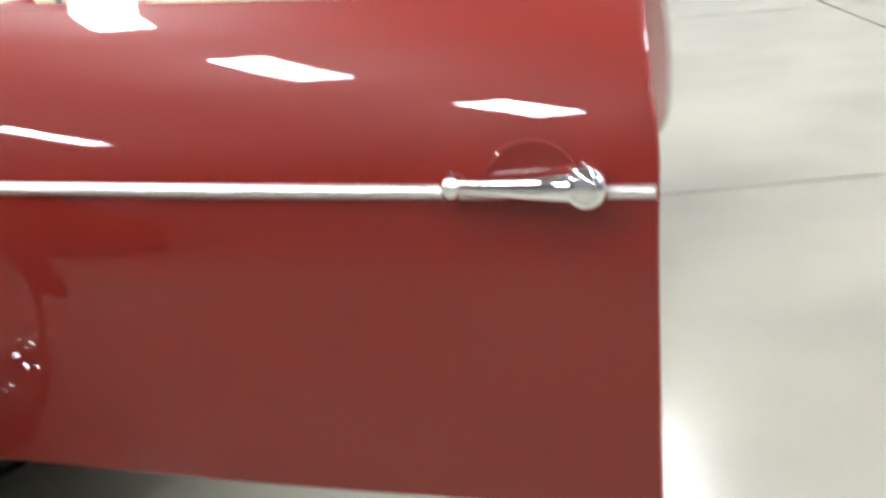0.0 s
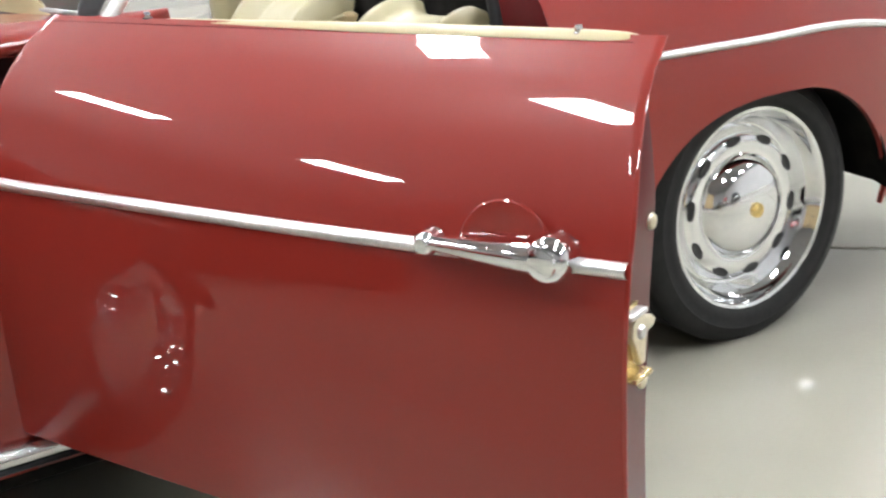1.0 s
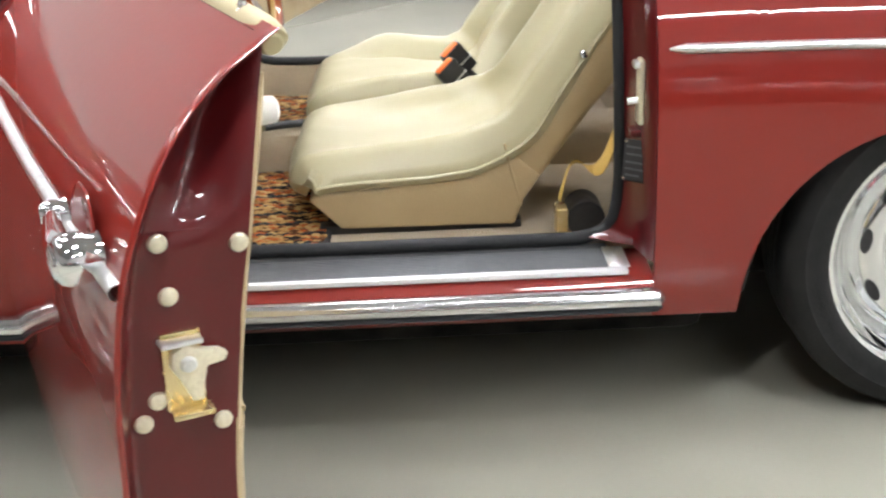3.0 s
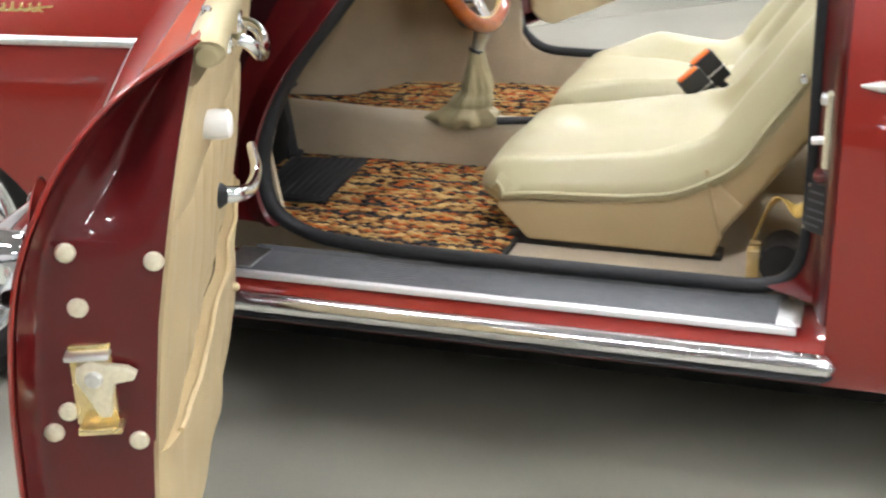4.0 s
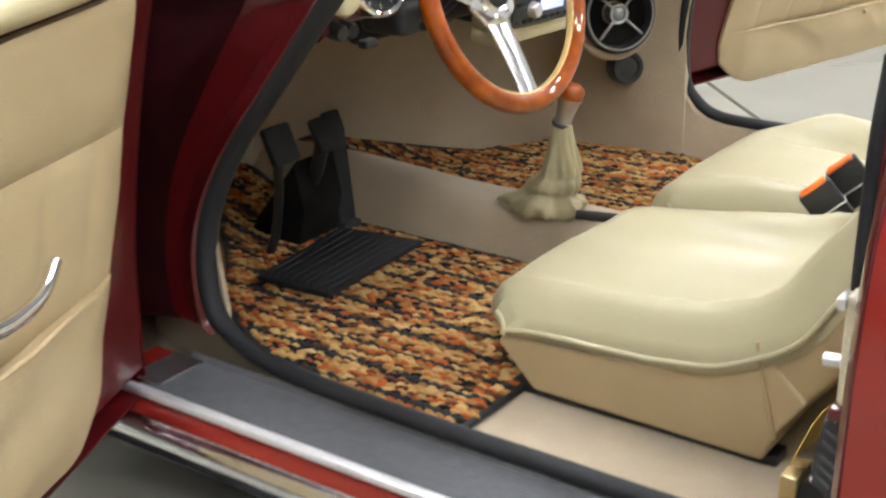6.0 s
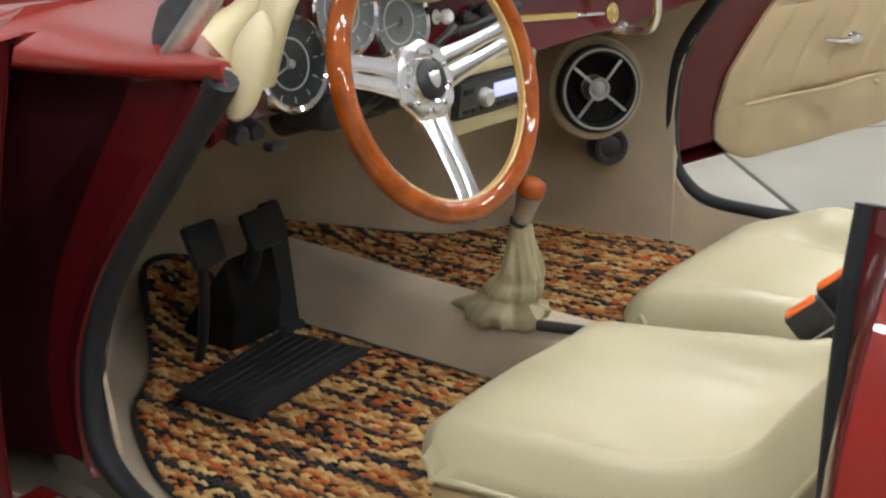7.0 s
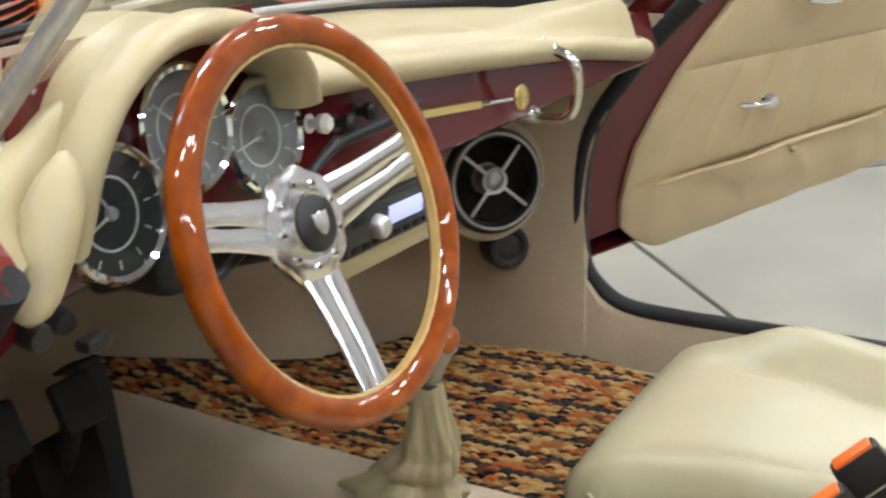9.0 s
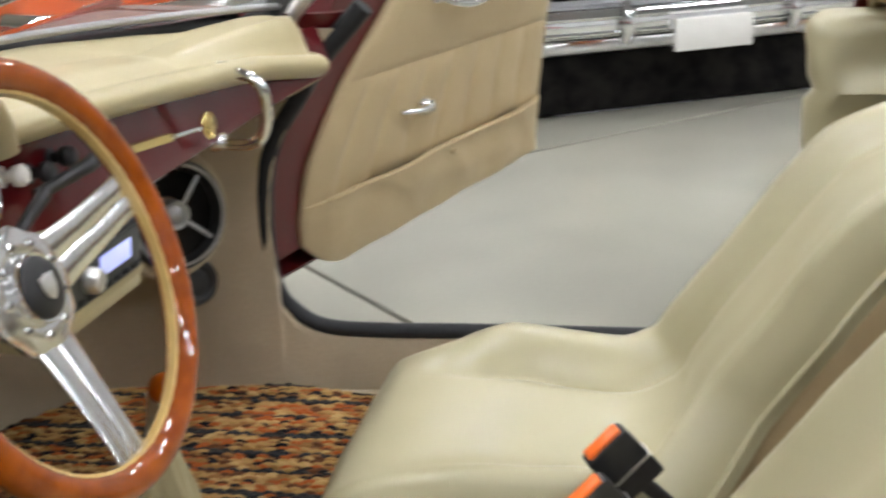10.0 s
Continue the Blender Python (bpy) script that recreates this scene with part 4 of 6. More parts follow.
def stuffed_cover():
    """The cover on the far side, bulging and creased."""
    bm = box((0.918, 0.158, 0.628), (1.14, 0.232, 0.838), 0.034, 5)
    bmesh.ops.subdivide_edges(bm, edges=[e for e in bm.edges if e.calc_length() > 0.03], cuts=7, use_grid_fill=True)
    for v in bm.verts:
        v.co += Vector((0.006, 0.016, 0.006)) * noise.noise(v.co * 14) + Vector((0, 0.008, 0)) * noise.noise(v.co * 34)
        v.co.y += 0.014 * math.exp(-((v.co.z - 0.735 + 0.05 * (v.co.x - 1.0)) / 0.010) ** 2)      # tied in at mid height
        v.co.x += 0.012 * math.exp(-((v.co.z - 0.735) / 0.012) ** 2) * (v.co.x < 0.97)
    return mirrored(bm)


part("side_cover", side_pocket_cover(), PANEL, car, "gathered tan vinyl cover behind the door opening")
part("side_cover", stuffed_cover(), VINYL, car, "stuffed cream vinyl cover behind the door opening")



def tunnel():
    rows = []
    for x in np.linspace(-0.47, 1.08, 40):
        h = 0.352 + 0.008 * math.sin(max(0, -x) * 6)
        w = 0.060
        sec = [(-w - 0.012, FLOOR_Z - 0.004), (-w - 0.008, 0.29), (-w - 0.003, h - 0.035), (-w + 0.008, h - 0.012), (-w + 0.028, h - 0.002), (0, h), (w - 0.028, h - 0.002), (w - 0.008, h - 0.012), (w + 0.003, h - 0.035), (w + 0.008, 0.29), (w + 0.012, FLOOR_Z - 0.004)]
        lean = min(1.0, max(0.0, (0.13 - x) / 0.36)) ** 1.2      # towards the front the near side leans over to a ridge
        ridge = {1: -0.050, 2: -0.008, 3: 0.016, 4: 0.026, 5: 0.034, 6: 0.041}
        sec = [(a + (ridge[k] - a) * lean if k in ridge else a, b) for k, (a, b) in enumerate(sec)]
        rows.append([Vector((x, YC + 0.01 + a + 0.002 * noise.noise(Vector((x * 9, k * 1.7, b * 9))), b)) for k, (a, b) in enumerate(sec)])
    return thicken(grid(rows), 0.005)


part("tunnel", tunnel(), CARPET, car, "tan carpeted centre tunnel")
part("tunnel_rail", tube([(0.285, 0.772, 0.360), (0.32, 0.780, 0.361), (0.44, 0.808, 0.362), (0.52, 0.826, 0.362)], 0.0085, 12), BLACK, car, "black handbrake base on the tunnel")


# ---- gear lever ----
def boot():
    """Loose leather gaiter: a wide folded lip on the tunnel, gathered to a collar."""
    rows = []
    n = 84
    shape = [(0.0, 0.060), (0.04, 0.072), (0.09, 0.076), (0.13, 0.070), (0.17, 0.052), (0.21, 0.043), (0.27, 0.046), (0.33, 0.043), (0.40, 0.035), (0.50, 0.033), (0.64, 0.028), (0.82, 0.021), (1.0, 0.0168)]
    for k in range(52):
        t = k / 51
        cx = 0.208 + 0.027 * min(1.0, t / 0.45)
        cy = 0.790 + 0.014 * min(1.0, t / 0.45)
        r = lerp(shape, t)
        slack = (1 - t) ** 0.8
        row = []
        for j in range(n):
            a = 2 * math.pi * j / n
            pleat = 0.5 - abs(math.sin(2.5 * a + 0.9 + 1.3 * t)) + 0.4 * (0.5 - abs(math.sin(4.0 * a + 2.1 - 2.0 * t)))
            fold = 1 + slack * (0.34 * pleat * (0.55 + 0.45 * min(1, t / 0.2)) + 0.12 * (0.5 - abs(math.sin(5.5 * a + 5.0 * t))) + 0.06 * math.sin(2 * a + 0.5))
            lip = math.exp(-((t - 0.09) / 0.075) ** 2)
            z = 0.350 + 0.150 * t + lip * (0.010 * math.sin(3 * a + 0.4) + 0.007 * math.sin(5 * a + 2.0)) + 0.006 * slack * pleat
            tall = 0.60 + 0.25 * min(1.0, t / 0.5)
            y = cy + r * tall * fold * math.sin(a)
            row.append(Vector((cx + r * fold * math.cos(a), y, max(z, 0.349) - 0.9 * max(0.0, 0.768 - y) * (1 - t) ** 3)))
        rows.append(row)
    return grid(rows, close_v=True)


LEV = Vector((0.30, 0.04, 1)).normalized()
gear = part("gear_lever", tube([(0.222, 0.800, 0.42), Vector((0.235, 0.804, 0.501)) + LEV * 0.03], 0.0075, 12), CHROME, car, "gear lever with a wooden knob")
part("gaiter", boot(), BOOT, gear, "folded olive-tan leather gaiter")
kb = aim((0.235, 0.804, 0.500), LEV)
part("collar", lathe([(0.0, -0.004), (0.0168, -0.004), (0.0168, 0.002), (0.0150, 0.004)], kb, 28), BLACK, gear, "black collar")
part("knob_shaft", lathe([(0.0140, 0.003), (0.0150, 0.020), (0.0190, 0.042), (0.0215, 0.047), (0.0, 0.048)], kb, 28), SATIN, gear, "satin grey knob shaft")
part("knob_top", lathe([(0.0205, 0.048), (0.0215, 0.054), (0.0205, 0.062), (0.016, 0.068), (0.009, 0.0710), (0.0, 0.0715)], kb, 28), WOOD, gear, "varnished wooden knob")

# ---- pedals ----
def pedal(x, y, z, w, h, lean, name, label):
    m = pose(x, y, z, 0, lean, 0)
    bm = moved(box((-0.008, -w / 2, -h / 2), (0.008, w / 2, h / 2), 0.006), m)
    return part(name, bm, RUBBER, car, label)


cl = pedal(-0.130, 0.520, 0.476, 0.062, 0.066, -24, "clutch_pedal", "black rubber clutch pedal")
part("arm", tube(spline([(-0.137, 0.520, 0.455), (-0.145, 0.524, 0.38), (-0.165, 0.532, 0.31), (-0.19, 0.540, 0.262)], 14), 0.0085, 10), BLACK, cl)
br = pedal(-0.128, 0.634, 0.468, 0.064, 0.062, -24, "brake_pedal", "black rubber brake pedal")
part("arm", tube(spline([(-0.138, 0.634, 0.45), (-0.16, 0.636, 0.39), (-0.20, 0.638, 0.32), (-0.22, 0.640, 0.262)], 14), 0.013, 10), BLACK, br)
part("pedal_stop", slab_of([(-0.165, 0.262), (-0.150, 0.34), (-0.168, 0.425), (-0.27, 0.30), (-0.29, 0.262)], 0.590, 0.700, "y", 0.012), MATTE, br, "black pedal box")
ga_p = part("accelerator_pedal", moved(slab_of([(-0.022, -0.10), (0.022, -0.10), (0.028, 0.08), (0.018, 0.115), (-0.018, 0.115), (-0.026, 0.08)], -0.007, 0.007, "z", 0.003), Matrix.Translation((-0.172, 0.712, 0.366)) @ Matrix.Rotation(radians(90), 4, "Z") @ Matrix.Rotation(radians(82), 4, "X")), RUBBER, car, "tall black rubber accelerator pedal")
part("pedal_base", box((-0.20, 0.690, 0.262), (-0.14, 0.736, 0.282), 0.006), RUBBER, ga_p)

# ---- dashboard ----
def dash_x(y):
    table = [(0.20, 0.235), (0.28, 0.190), (0.34, 0.158), (0.45, 0.146), (0.55, 0.146), (0.65, 0.156), (0.72, 0.178), (0.80, 0.188), (0.95, 0.192), (1.10, 0.202), (1.20, 0.212), (1.30, 0.232), (1.42, 0.275)]
    return sum(lerp(table, y + d) for d in (-0.04, -0.02, 0, 0.02, 0.04)) / 5


def pad_low(y):
    """The lower edge of the padding: it arches over the dials."""
    right = lerp([(0.62, 0.836), (0.76, 0.832), (0.95, 0.814), (1.10, 0.799), (1.22, 0.787), (1.35, 0.766), (1.45, 0.748)], y)
    arch = 0.915 - 0.085 * (abs(y - 0.505) / 0.145) ** 3.2 if abs(y - 0.505) < 0.17 else 0.0
    left = 0.790 if y < 0.42 else 0.0
    return max(right if y > 0.60 else 0, arch, left) if y < 0.70 else right


def hump(y):
    """Height of the padding's crest."""
    g = math.exp(-(abs(y - 0.47) / 0.20) ** 4)
    arch = 0.850 + 0.090 * g - 0.05 * max(0, (0.32 - y) / 0.12) ** 1.5
    return max(arch, lerp([(0.64, 0.80), (0.70, 0.884), (0.85, 0.874), (1.03, 0.855), (1.25, 0.816), (1.45, 0.774)], y)) if y > 0.62 else arch


def dash_face():
    rows = []
    for y in np.linspace(0.235, 2 * YC - 0.205, 70):
        x = dash_x(y)
        low = 0.735 - 0.010 * math.cos((y - YC) * 3) + 0.022 * max(0.0, (y - 1.15) / 0.27) ** 1.5
        top = 0.93 if 0.33 < y < 0.66 else min(0.835, hump(y) - 0.022)
        rows.append([Vector((x - 0.055, y, low + 0.012)), Vector((x - 0.020, y, low + 0.001)), Vector((x - 0.004, y, low - 0.001)), Vector((x + 0.004, y, low + 0.005)), Vector((x + 0.004, y, low + 0.016))] +
                    [Vector((x + 0.003 - 0.016 * t, y, low + 0.020 + (top - low - 0.02) * t)) for t in np.linspace(0, 1, 10)])
    return thicken(grid(rows), 0.004)


dash = part("dashboard", dash_face(), DASHRED, car, "dark red painted dashboard")


def dash_pad():
    """The padded dash top right of the dials."""
    rows = []
    for y in np.linspace(0.640, 1.385, 62):
        s = min(1.0, max(0.0, 1.385 - y) / 0.022) ** 0.5
        x = dash_x(y)
        lo, hi = pad_low(y), hump(y)
        mid = (lo + hi) / 2
        front = [(x - 0.030, lo + 0.004), (x - 0.004, lo), (x + 0.018, lo + 0.002), (x + 0.030, lo + 0.010), (x + 0.034, lo + 0.020), (x + 0.027, lo + 0.029), (x + 0.016, min(lo + 0.033, hi - 0.004)), (x + 0.006, min(lo + 0.032, hi - 0.006)), (x - 0.014, hi - 0.005), (x - 0.035, hi - 0.001), (x - 0.07, hi), (x - 0.13, hi - 0.012), (x - 0.17, hi - 0.04)]
        c = Vector((x - 0.05, y, mid))
        rows.append([c + (Vector((p.x, y, p.y)) - c) * (0.55 + 0.45 * s) for p in spline([(a, b, 0) for a, b in front], 30)])
    return thicken(grid(rows), 0.006)


part("dash_pad", dash_pad(), DASHPAD, dash, "cream padded dash top with a rolled front edge")


def binnacle():
    """The padded hood that arches over the dials and runs down to the left."""
    path = spline([(0.652, 0.838, 0), (0.638, 0.874, 0), (0.604, 0.905, 0), (0.550, 0.923, 0), (0.492, 0.928, 0), (0.440, 0.920, 0), (0.400, 0.901, 0), (0.372, 0.874, 0), (0.354, 0.845, 0), (0.343, 0.812, 0), (0.336, 0.786, 0)], 56)
    cy, cz = 0.49, 0.80
    rows = []
    for i, p in enumerate(path):
        y, z = p.x, p.y
        d = Vector((0, y - cy, z - cz)).normalized()
        x = dash_x(y)
        fwd = 0.045 + 0.020 * math.sin(math.pi * i / 55)
        P = Vector((0, y, z))
        wide = 0.006 * max(0.0, (i - 30) / 25)          # spreads towards its foot
        rows.append(spline([P + Vector((x - 0.010, 0, 0)) - d * 0.012, P + Vector((x + fwd * 0.6, 0, 0)) - d * 0.014, P + Vector((x + fwd, 0, 0)) - d * 0.006, P + Vector((x + fwd + 0.006, 0, 0)) + d * (0.008 + wide * 0.4),
                     P + Vector((x + fwd - 0.006, 0, 0)) + d * (0.016 + wide), P + Vector((x + fwd - 0.026, 0, 0)) + d * (0.017 + wide), P + Vector((x + fwd - 0.040, 0, 0)) + d * 0.010, P + Vector((max(x - 0.06, screen_x(y) + 0.02), 0, 0)) + d * 0.010, P + Vector((max(x - 0.14, screen_x(y) + 0.012), 0, 0)) + d * 0.004], 24))
    return thicken(grid(rows), 0.006)


part("dial_hood", binnacle(), DASHPAD, dash, "cream padded hood over the dials")


def side_cover():
    """Flat cream vinyl from the dial hood out to the windscreen post."""
    hood_y = [(0.52, 0.926), (0.455, 0.928), (0.400, 0.905), (0.368, 0.872), (0.350, 0.838), (0.340, 0.800)]
    foot = [(screen_x(0.56) + 0.010, 0.56, 0.872), (screen_x(0.46) + 0.010, 0.46, 0.868), (screen_x(0.36) + 0.012, 0.36, 0.862), (screen_x(0.27) + 0.016, 0.27, 0.855), (0.232, 0.212, 0.848), (0.275, 0.206, 0.812)]
    a = spline([(dash_x(y) + 0.018, y - 0.002, z + 0.002) for y, z in hood_y], 30)
    b = spline(foot, 30)
    rows = [[p, p.lerp(q, 0.25) + Vector((0, 0, 0.002)), p.lerp(q, 0.5) + Vector((0, 0, 0.003)), p.lerp(q, 0.75) + Vector((0, 0, 0.002)), q] for p, q in zip(a, b)]
    return thicken(grid(rows), 0.004)


part("side_cover", side_cover(), DASHPAD, dash, "flat cream vinyl beside the dial hood")


def left_end_pad():
    """Padded end of the dash by the windscreen post."""
    rows = []
    for t in np.linspace(0, 1, 22):
        z = 0.872 - 0.102 * t
        c = Vector((0.222 + 0.026 * t, 0.314 - 0.072 * t, z))
        r = lerp([(0, 0.004), (0.06, 0.011), (0.16, 0.019), (0.32, 0.025), (0.48, 0.0255), (0.68, 0.0235), (0.88, 0.019), (0.96, 0.013), (1, 0.004)], t)
        rows.append([c + Vector((r * 0.85 * math.cos(a), r * 0.95 * math.sin(a), 0)) for a in np.linspace(0, 2 * math.pi, 20)[:-1]])
    bm = grid(rows, close_v=True)
    bmesh.ops.contextual_create(bm, geom=[v for v in bm.verts][:19])
    bmesh.ops.contextual_create(bm, geom=[v for v in bm.verts][-19:])
    return bm


part("pad_end", left_end_pad(), DASHPAD, dash, "rounded cream pad at the end of the dash")


def top_cover():
    """Cream vinyl between the dial hood and the windscreen."""
    rows = []
    for y in np.linspace(0.235, 2 * YC - 0.235, 50):
        hi = hump(y)
        x = dash_x(y)
        a, b = Vector((x - 0.03, y, hi + (-0.016 if y < 0.64 else -0.006))), Vector((screen_x(y) + 0.008, y, lerp([(0.235, 0.850), (0.45, 0.868), (0.80, 0.873), (1.05, 0.866), (1.20, 0.852), (1.32, 0.836), (1.40, 0.826)], y)))
        rows.append([a, a.lerp(b, 0.3) + Vector((0, 0, 0.004)), a.lerp(b, 0.7) + Vector((0, 0, 0.002)), b])
    return thicken(grid(rows), 0.004)


part("dash_top", top_cover(), DASHPAD, dash, "cream vinyl dash top")


def gauge(y, z, x, r, label, needles, face):
    n = Vector((1, -0.03, 0.16)).normalized()
    m = aim((x, y, z), n)
    g = part("dial", lathe([(r + 0.001, -0.02), (r + 0.003, 0.004), (r + 0.002, 0.010), (r - 0.001, 0.0125), (r - 0.0055, 0.010), (r - 0.006, 0.002)], m, 56), CHROME, car, label)
    part("dial_face", lathe([(0, 0.0022), (r - 0.006, 0.0022), (r - 0.004, 0.0005)], m, 56), face, g)
    part("scale_ring", lathe([(r * 0.52, 0.0024), (r * 0.52, 0.0030), (r * 0.56, 0.0030), (r * 0.56, 0.0024)], m, 56), DIALMARK, g)
    for k in range(9):
        a = radians(-215 + k * 31)
        bm = moved(box((r * 0.70, -0.0007, 0.0024), (r * 0.84, 0.0007, 0.0030), 0), m @ Matrix.Rotation(a, 4, "Z"))
        part("scale_mark", bm, DIALMARK, g, smooth=False)
    for a in needles:
        bm = moved(slab_of([(-0.006, -0.0016), (r * 0.74, -0.0006), (r * 0.74, 0.0006), (-0.006, 0.0016)], 0.004, 0.0052), m @ Matrix.Rotation(radians(a), 4, "Z"))
        part("needle", bm, DIALMARK, g)
    part("needle_cap", lathe([(0, 0.0075), (0.005, 0.0068), (0.0062, 0.004), (0.0062, 0.0024)], m, 24), SATIN, g)
    gl = part("dial_glass", lathe([(0, 0.0100), (r * 0.6, 0.0094), (r - 0.005, 0.0080)], m, 48), GLASS, g)
    turned_to(gl, n)
    gl.visible_shadow = False
    return g


gauge(0.408, 0.793, 0.168, 0.056, "round black dial in a chrome bezel", (120, 200), GAUGE)
gauge(0.513, 0.840, 0.160, 0.056, "round dial in a chrome bezel, glass reflection painted grey on its face", (140,), GLAREDIAL)
gauge(0.616, 0.812, 0.166, 0.053, "round dial in a chrome bezel, glass reflection painted grey on its face", (190,), GLAREDIAL)

# ---- steering wheel ----
SW_C, SW_R = Vector((0.2953, 0.5358, 0.7691)), 0.1782
SW_N = Vector((math.cos(radians(18.6)), -0.05, math.sin(radians(18.6)))).normalized()
sx_ = (Vector((0, 1, 0)) - SW_N * SW_N.y).normalized()          # to the car's right, in the wheel's plane
sy_ = SW_N.cross(sx_)
if sy_.z < 0:
    sy_ = -sy_
SWM = Matrix((( sx_.x, sy_.x, SW_N.x, SW_C.x), (sx_.y, sy_.y, SW_N.y, SW_C.y), (sx_.z, sy_.z, SW_N.z, SW_C.z), (0, 0, 0, 1)))


def steering_rim():
    bm = bmesh.new()
    rows = []
    for k in range(112):
        a = 2 * math.pi * k / 112
        grip = 1 + 0.05 * math.sin(28 * a) ** 2
        rows.append([SWM @ Vector(((SW_R - 0.0135 + 0.0135 * grip * math.cos(t)) * math.cos(a), (SW_R - 0.0135 + 0.0135 * grip * math.cos(t)) * math.sin(a), 0.0145 * math.sin(t))) for t in [2 * math.pi * j / 14 for j in range(14)]])
    return grid(rows, close_u=True, close_v=True)


sw = part("steering_wheel", steering_rim(), WOOD, car, "three-spoke steering wheel with a varnished wooden rim")
part("rim_inlay", lathe([(SW_R - 0.0290, -0.0042), (SW_R - 0.0290, 0.0042), (SW_R - 0.026, 0.0050), (SW_R - 0.026, -0.0050), (SW_R - 0.0290, -0.0042)], SWM, 96), WOODPALE, sw, "pale wood lamination inside the rim")


def spoke(angle):
    """A dished, slotted spoke."""
    m = SWM @ Matrix.Rotation(radians(angle), 4, "Z")
    bm = bmesh.new()
    R0, R1 = 0.030, SW_R - 0.020
    rows = []
    for i in range(16):
        s = i / 15
        r = R0 + (R1 - R0) * s
        w = 0.0265 - 0.0075 * s - 0.002 * math.sin(math.pi * s) + 0.006 * max(0, (s - 0.88) / 0.12) ** 2
        h = -0.028 * (1 - s) ** 1.2 - 0.001
        slot = 0.0014 * min(1, max(0, (s - 0.44) / 0.05)) * min(1, max(0, (0.78 - s) / 0.05))
        rows.append((r, w, h, slot))
    for side in (-1, 1):
        pts = []
        for r, w, h, g in rows:
            pts.append([m @ Vector((r, side * (g + 0.0), h)), m @ Vector((r, side * (g + 0.0015), h + 0.0008)), m @ Vector((r, side * (w - 0.0015), h + 0.0008)), m @ Vector((r, side * w, h)), m @ Vector((r, side * w, h - 0.0035)), m @ Vector((r, side * g, h - 0.0035))])
        grid(pts, bm, close_v=True)
    bmesh.ops.remove_doubles(bm, verts=bm.verts, dist=1e-6)
    return bm


for a in (-92, 11, 166):
    part("spoke", spoke(a), SPOKE, sw, "polished slotted spoke")
def hub_plate():
    """A turned plate with a scalloped edge."""
    rows = []
    for k in range(108):
        a = 2 * math.pi * k / 108
        wave = 1 + 0.030 * math.cos(9 * a)
        rows.append([SWM @ Vector((r * (wave if r > 0.045 else 1) * math.cos(a), r * (wave if r > 0.045 else 1) * math.sin(a), h))
                     for r, h in ((0.0005, -0.0225), (0.028, -0.0225), (0.030, -0.0215), (0.043, -0.0225), (0.0495, -0.0240), (0.0520, -0.0275), (0.0505, -0.033), (0.0005, -0.034))])
    return grid(rows, close_u=True)


part("hub_plate", hub_plate(), SPOKE, sw, "polished hub plate with a scalloped edge")
for k in range(9):
    a = 2 * math.pi * (k + 0.5) / 9
    at_hub = SWM @ Matrix.Translation((0.0372 * math.cos(a), 0.0372 * math.sin(a), -0.0222))
    screw = part("hub_screw", lathe([(0, 0.0026), (0.0030, 0.0024), (0.0044, 0.0014), (0.0048, -0.001)], at_hub, 12), CHROME, sw)
    part("screw_socket", lathe([(0, 0.0029), (0.0018, 0.0029), (0.0020, 0.0024)], at_hub, 6), BLACK, screw)
part("horn_ring", lathe([(0.028, -0.023), (0.0285, -0.0165), (0.0275, -0.0145), (0.0255, -0.0150)], SWM, 48), CHROME, sw)
part("horn_button", lathe([(0.0260, -0.0160), (0.0245, -0.0128), (0.0180, -0.0100), (0.0, -0.0085)], SWM, 40), BLACK, sw, "glossy black horn button with a pale crest")
crest = [(-0.0095, 0.009), (-0.0045, 0.0075), (0, 0.0100), (0.0045, 0.0075), (0.0095, 0.009), (0.0090, -0.002), (0.0055, -0.0085), (0, -0.0120), (-0.0055, -0.0085), (-0.0090, -0.002)]
part("crest", moved(slab_of(crest, -0.0090, -0.0075, bevel=0.0005), SWM), SATIN, sw, "small pale shield crest")
part("column", tube([SWM @ Vector((0, 0, -0.034)), SWM @ Vector((0, 0, -0.075)), SWM @ Vector((0, 0, -0.16)), SWM @ Vector((0, 0, -0.30))], [0.026, 0.024, 0.022, 0.022], 20), BLACK, sw, "black steering column")
part("stalk", tube([SWM @ Vector((-0.02, 0.0, -0.075)), SWM @ Vector((-0.07, -0.012, -0.065)), SWM @ Vector((-0.125, -0.022, -0.055))], [0.0055, 0.0048, 0.0065], 10), BLACK, sw, "black column stalk")
part("stalk", tube([SWM @ Vector((0.02, 0.015, -0.075)), SWM @ Vector((0.07, 0.035, -0.065)), SWM @ Vector((0.115, 0.055, -0.055))], [0.0055, 0.0048, 0.0065], 10), BLACK, sw, "black column stalk")
part("column_shroud", box((0.075, 0.475, 0.690), (0.165, 0.615, 0.742), 0.018, 3), BLACK, sw, "black column shroud under the dash")

# ---- things in the dashboard ----
RD = Vector((0.206, 0.768, 0.697))
RM = Matrix.Translation(RD) @ Matrix.Rotation(radians(5), 4, "Y") @ Matrix.Rotation(radians(-2), 4, "X")
def rbox(lo, hi, b=0.002):
    return moved(box(lo, hi, b), RM)
stereo = part("car_stereo", rbox((-0.10, -0.092, -0.0275), (0.008, 0.092, 0.0275), 0.004), BLACK, car, "black car stereo with a blue display")
part("surround", moved(thicken(grid([[Vector((0.002, -0.108 + 0.216 * s, -0.042)), Vector((0.004, -0.108 + 0.216 * s, -0.034)), Vector((0.004, -0.108 + 0.216 * s, -0.029))] for s in np.linspace(0, 1, 6)]), 0.004), RM), DASHPAD, stereo)
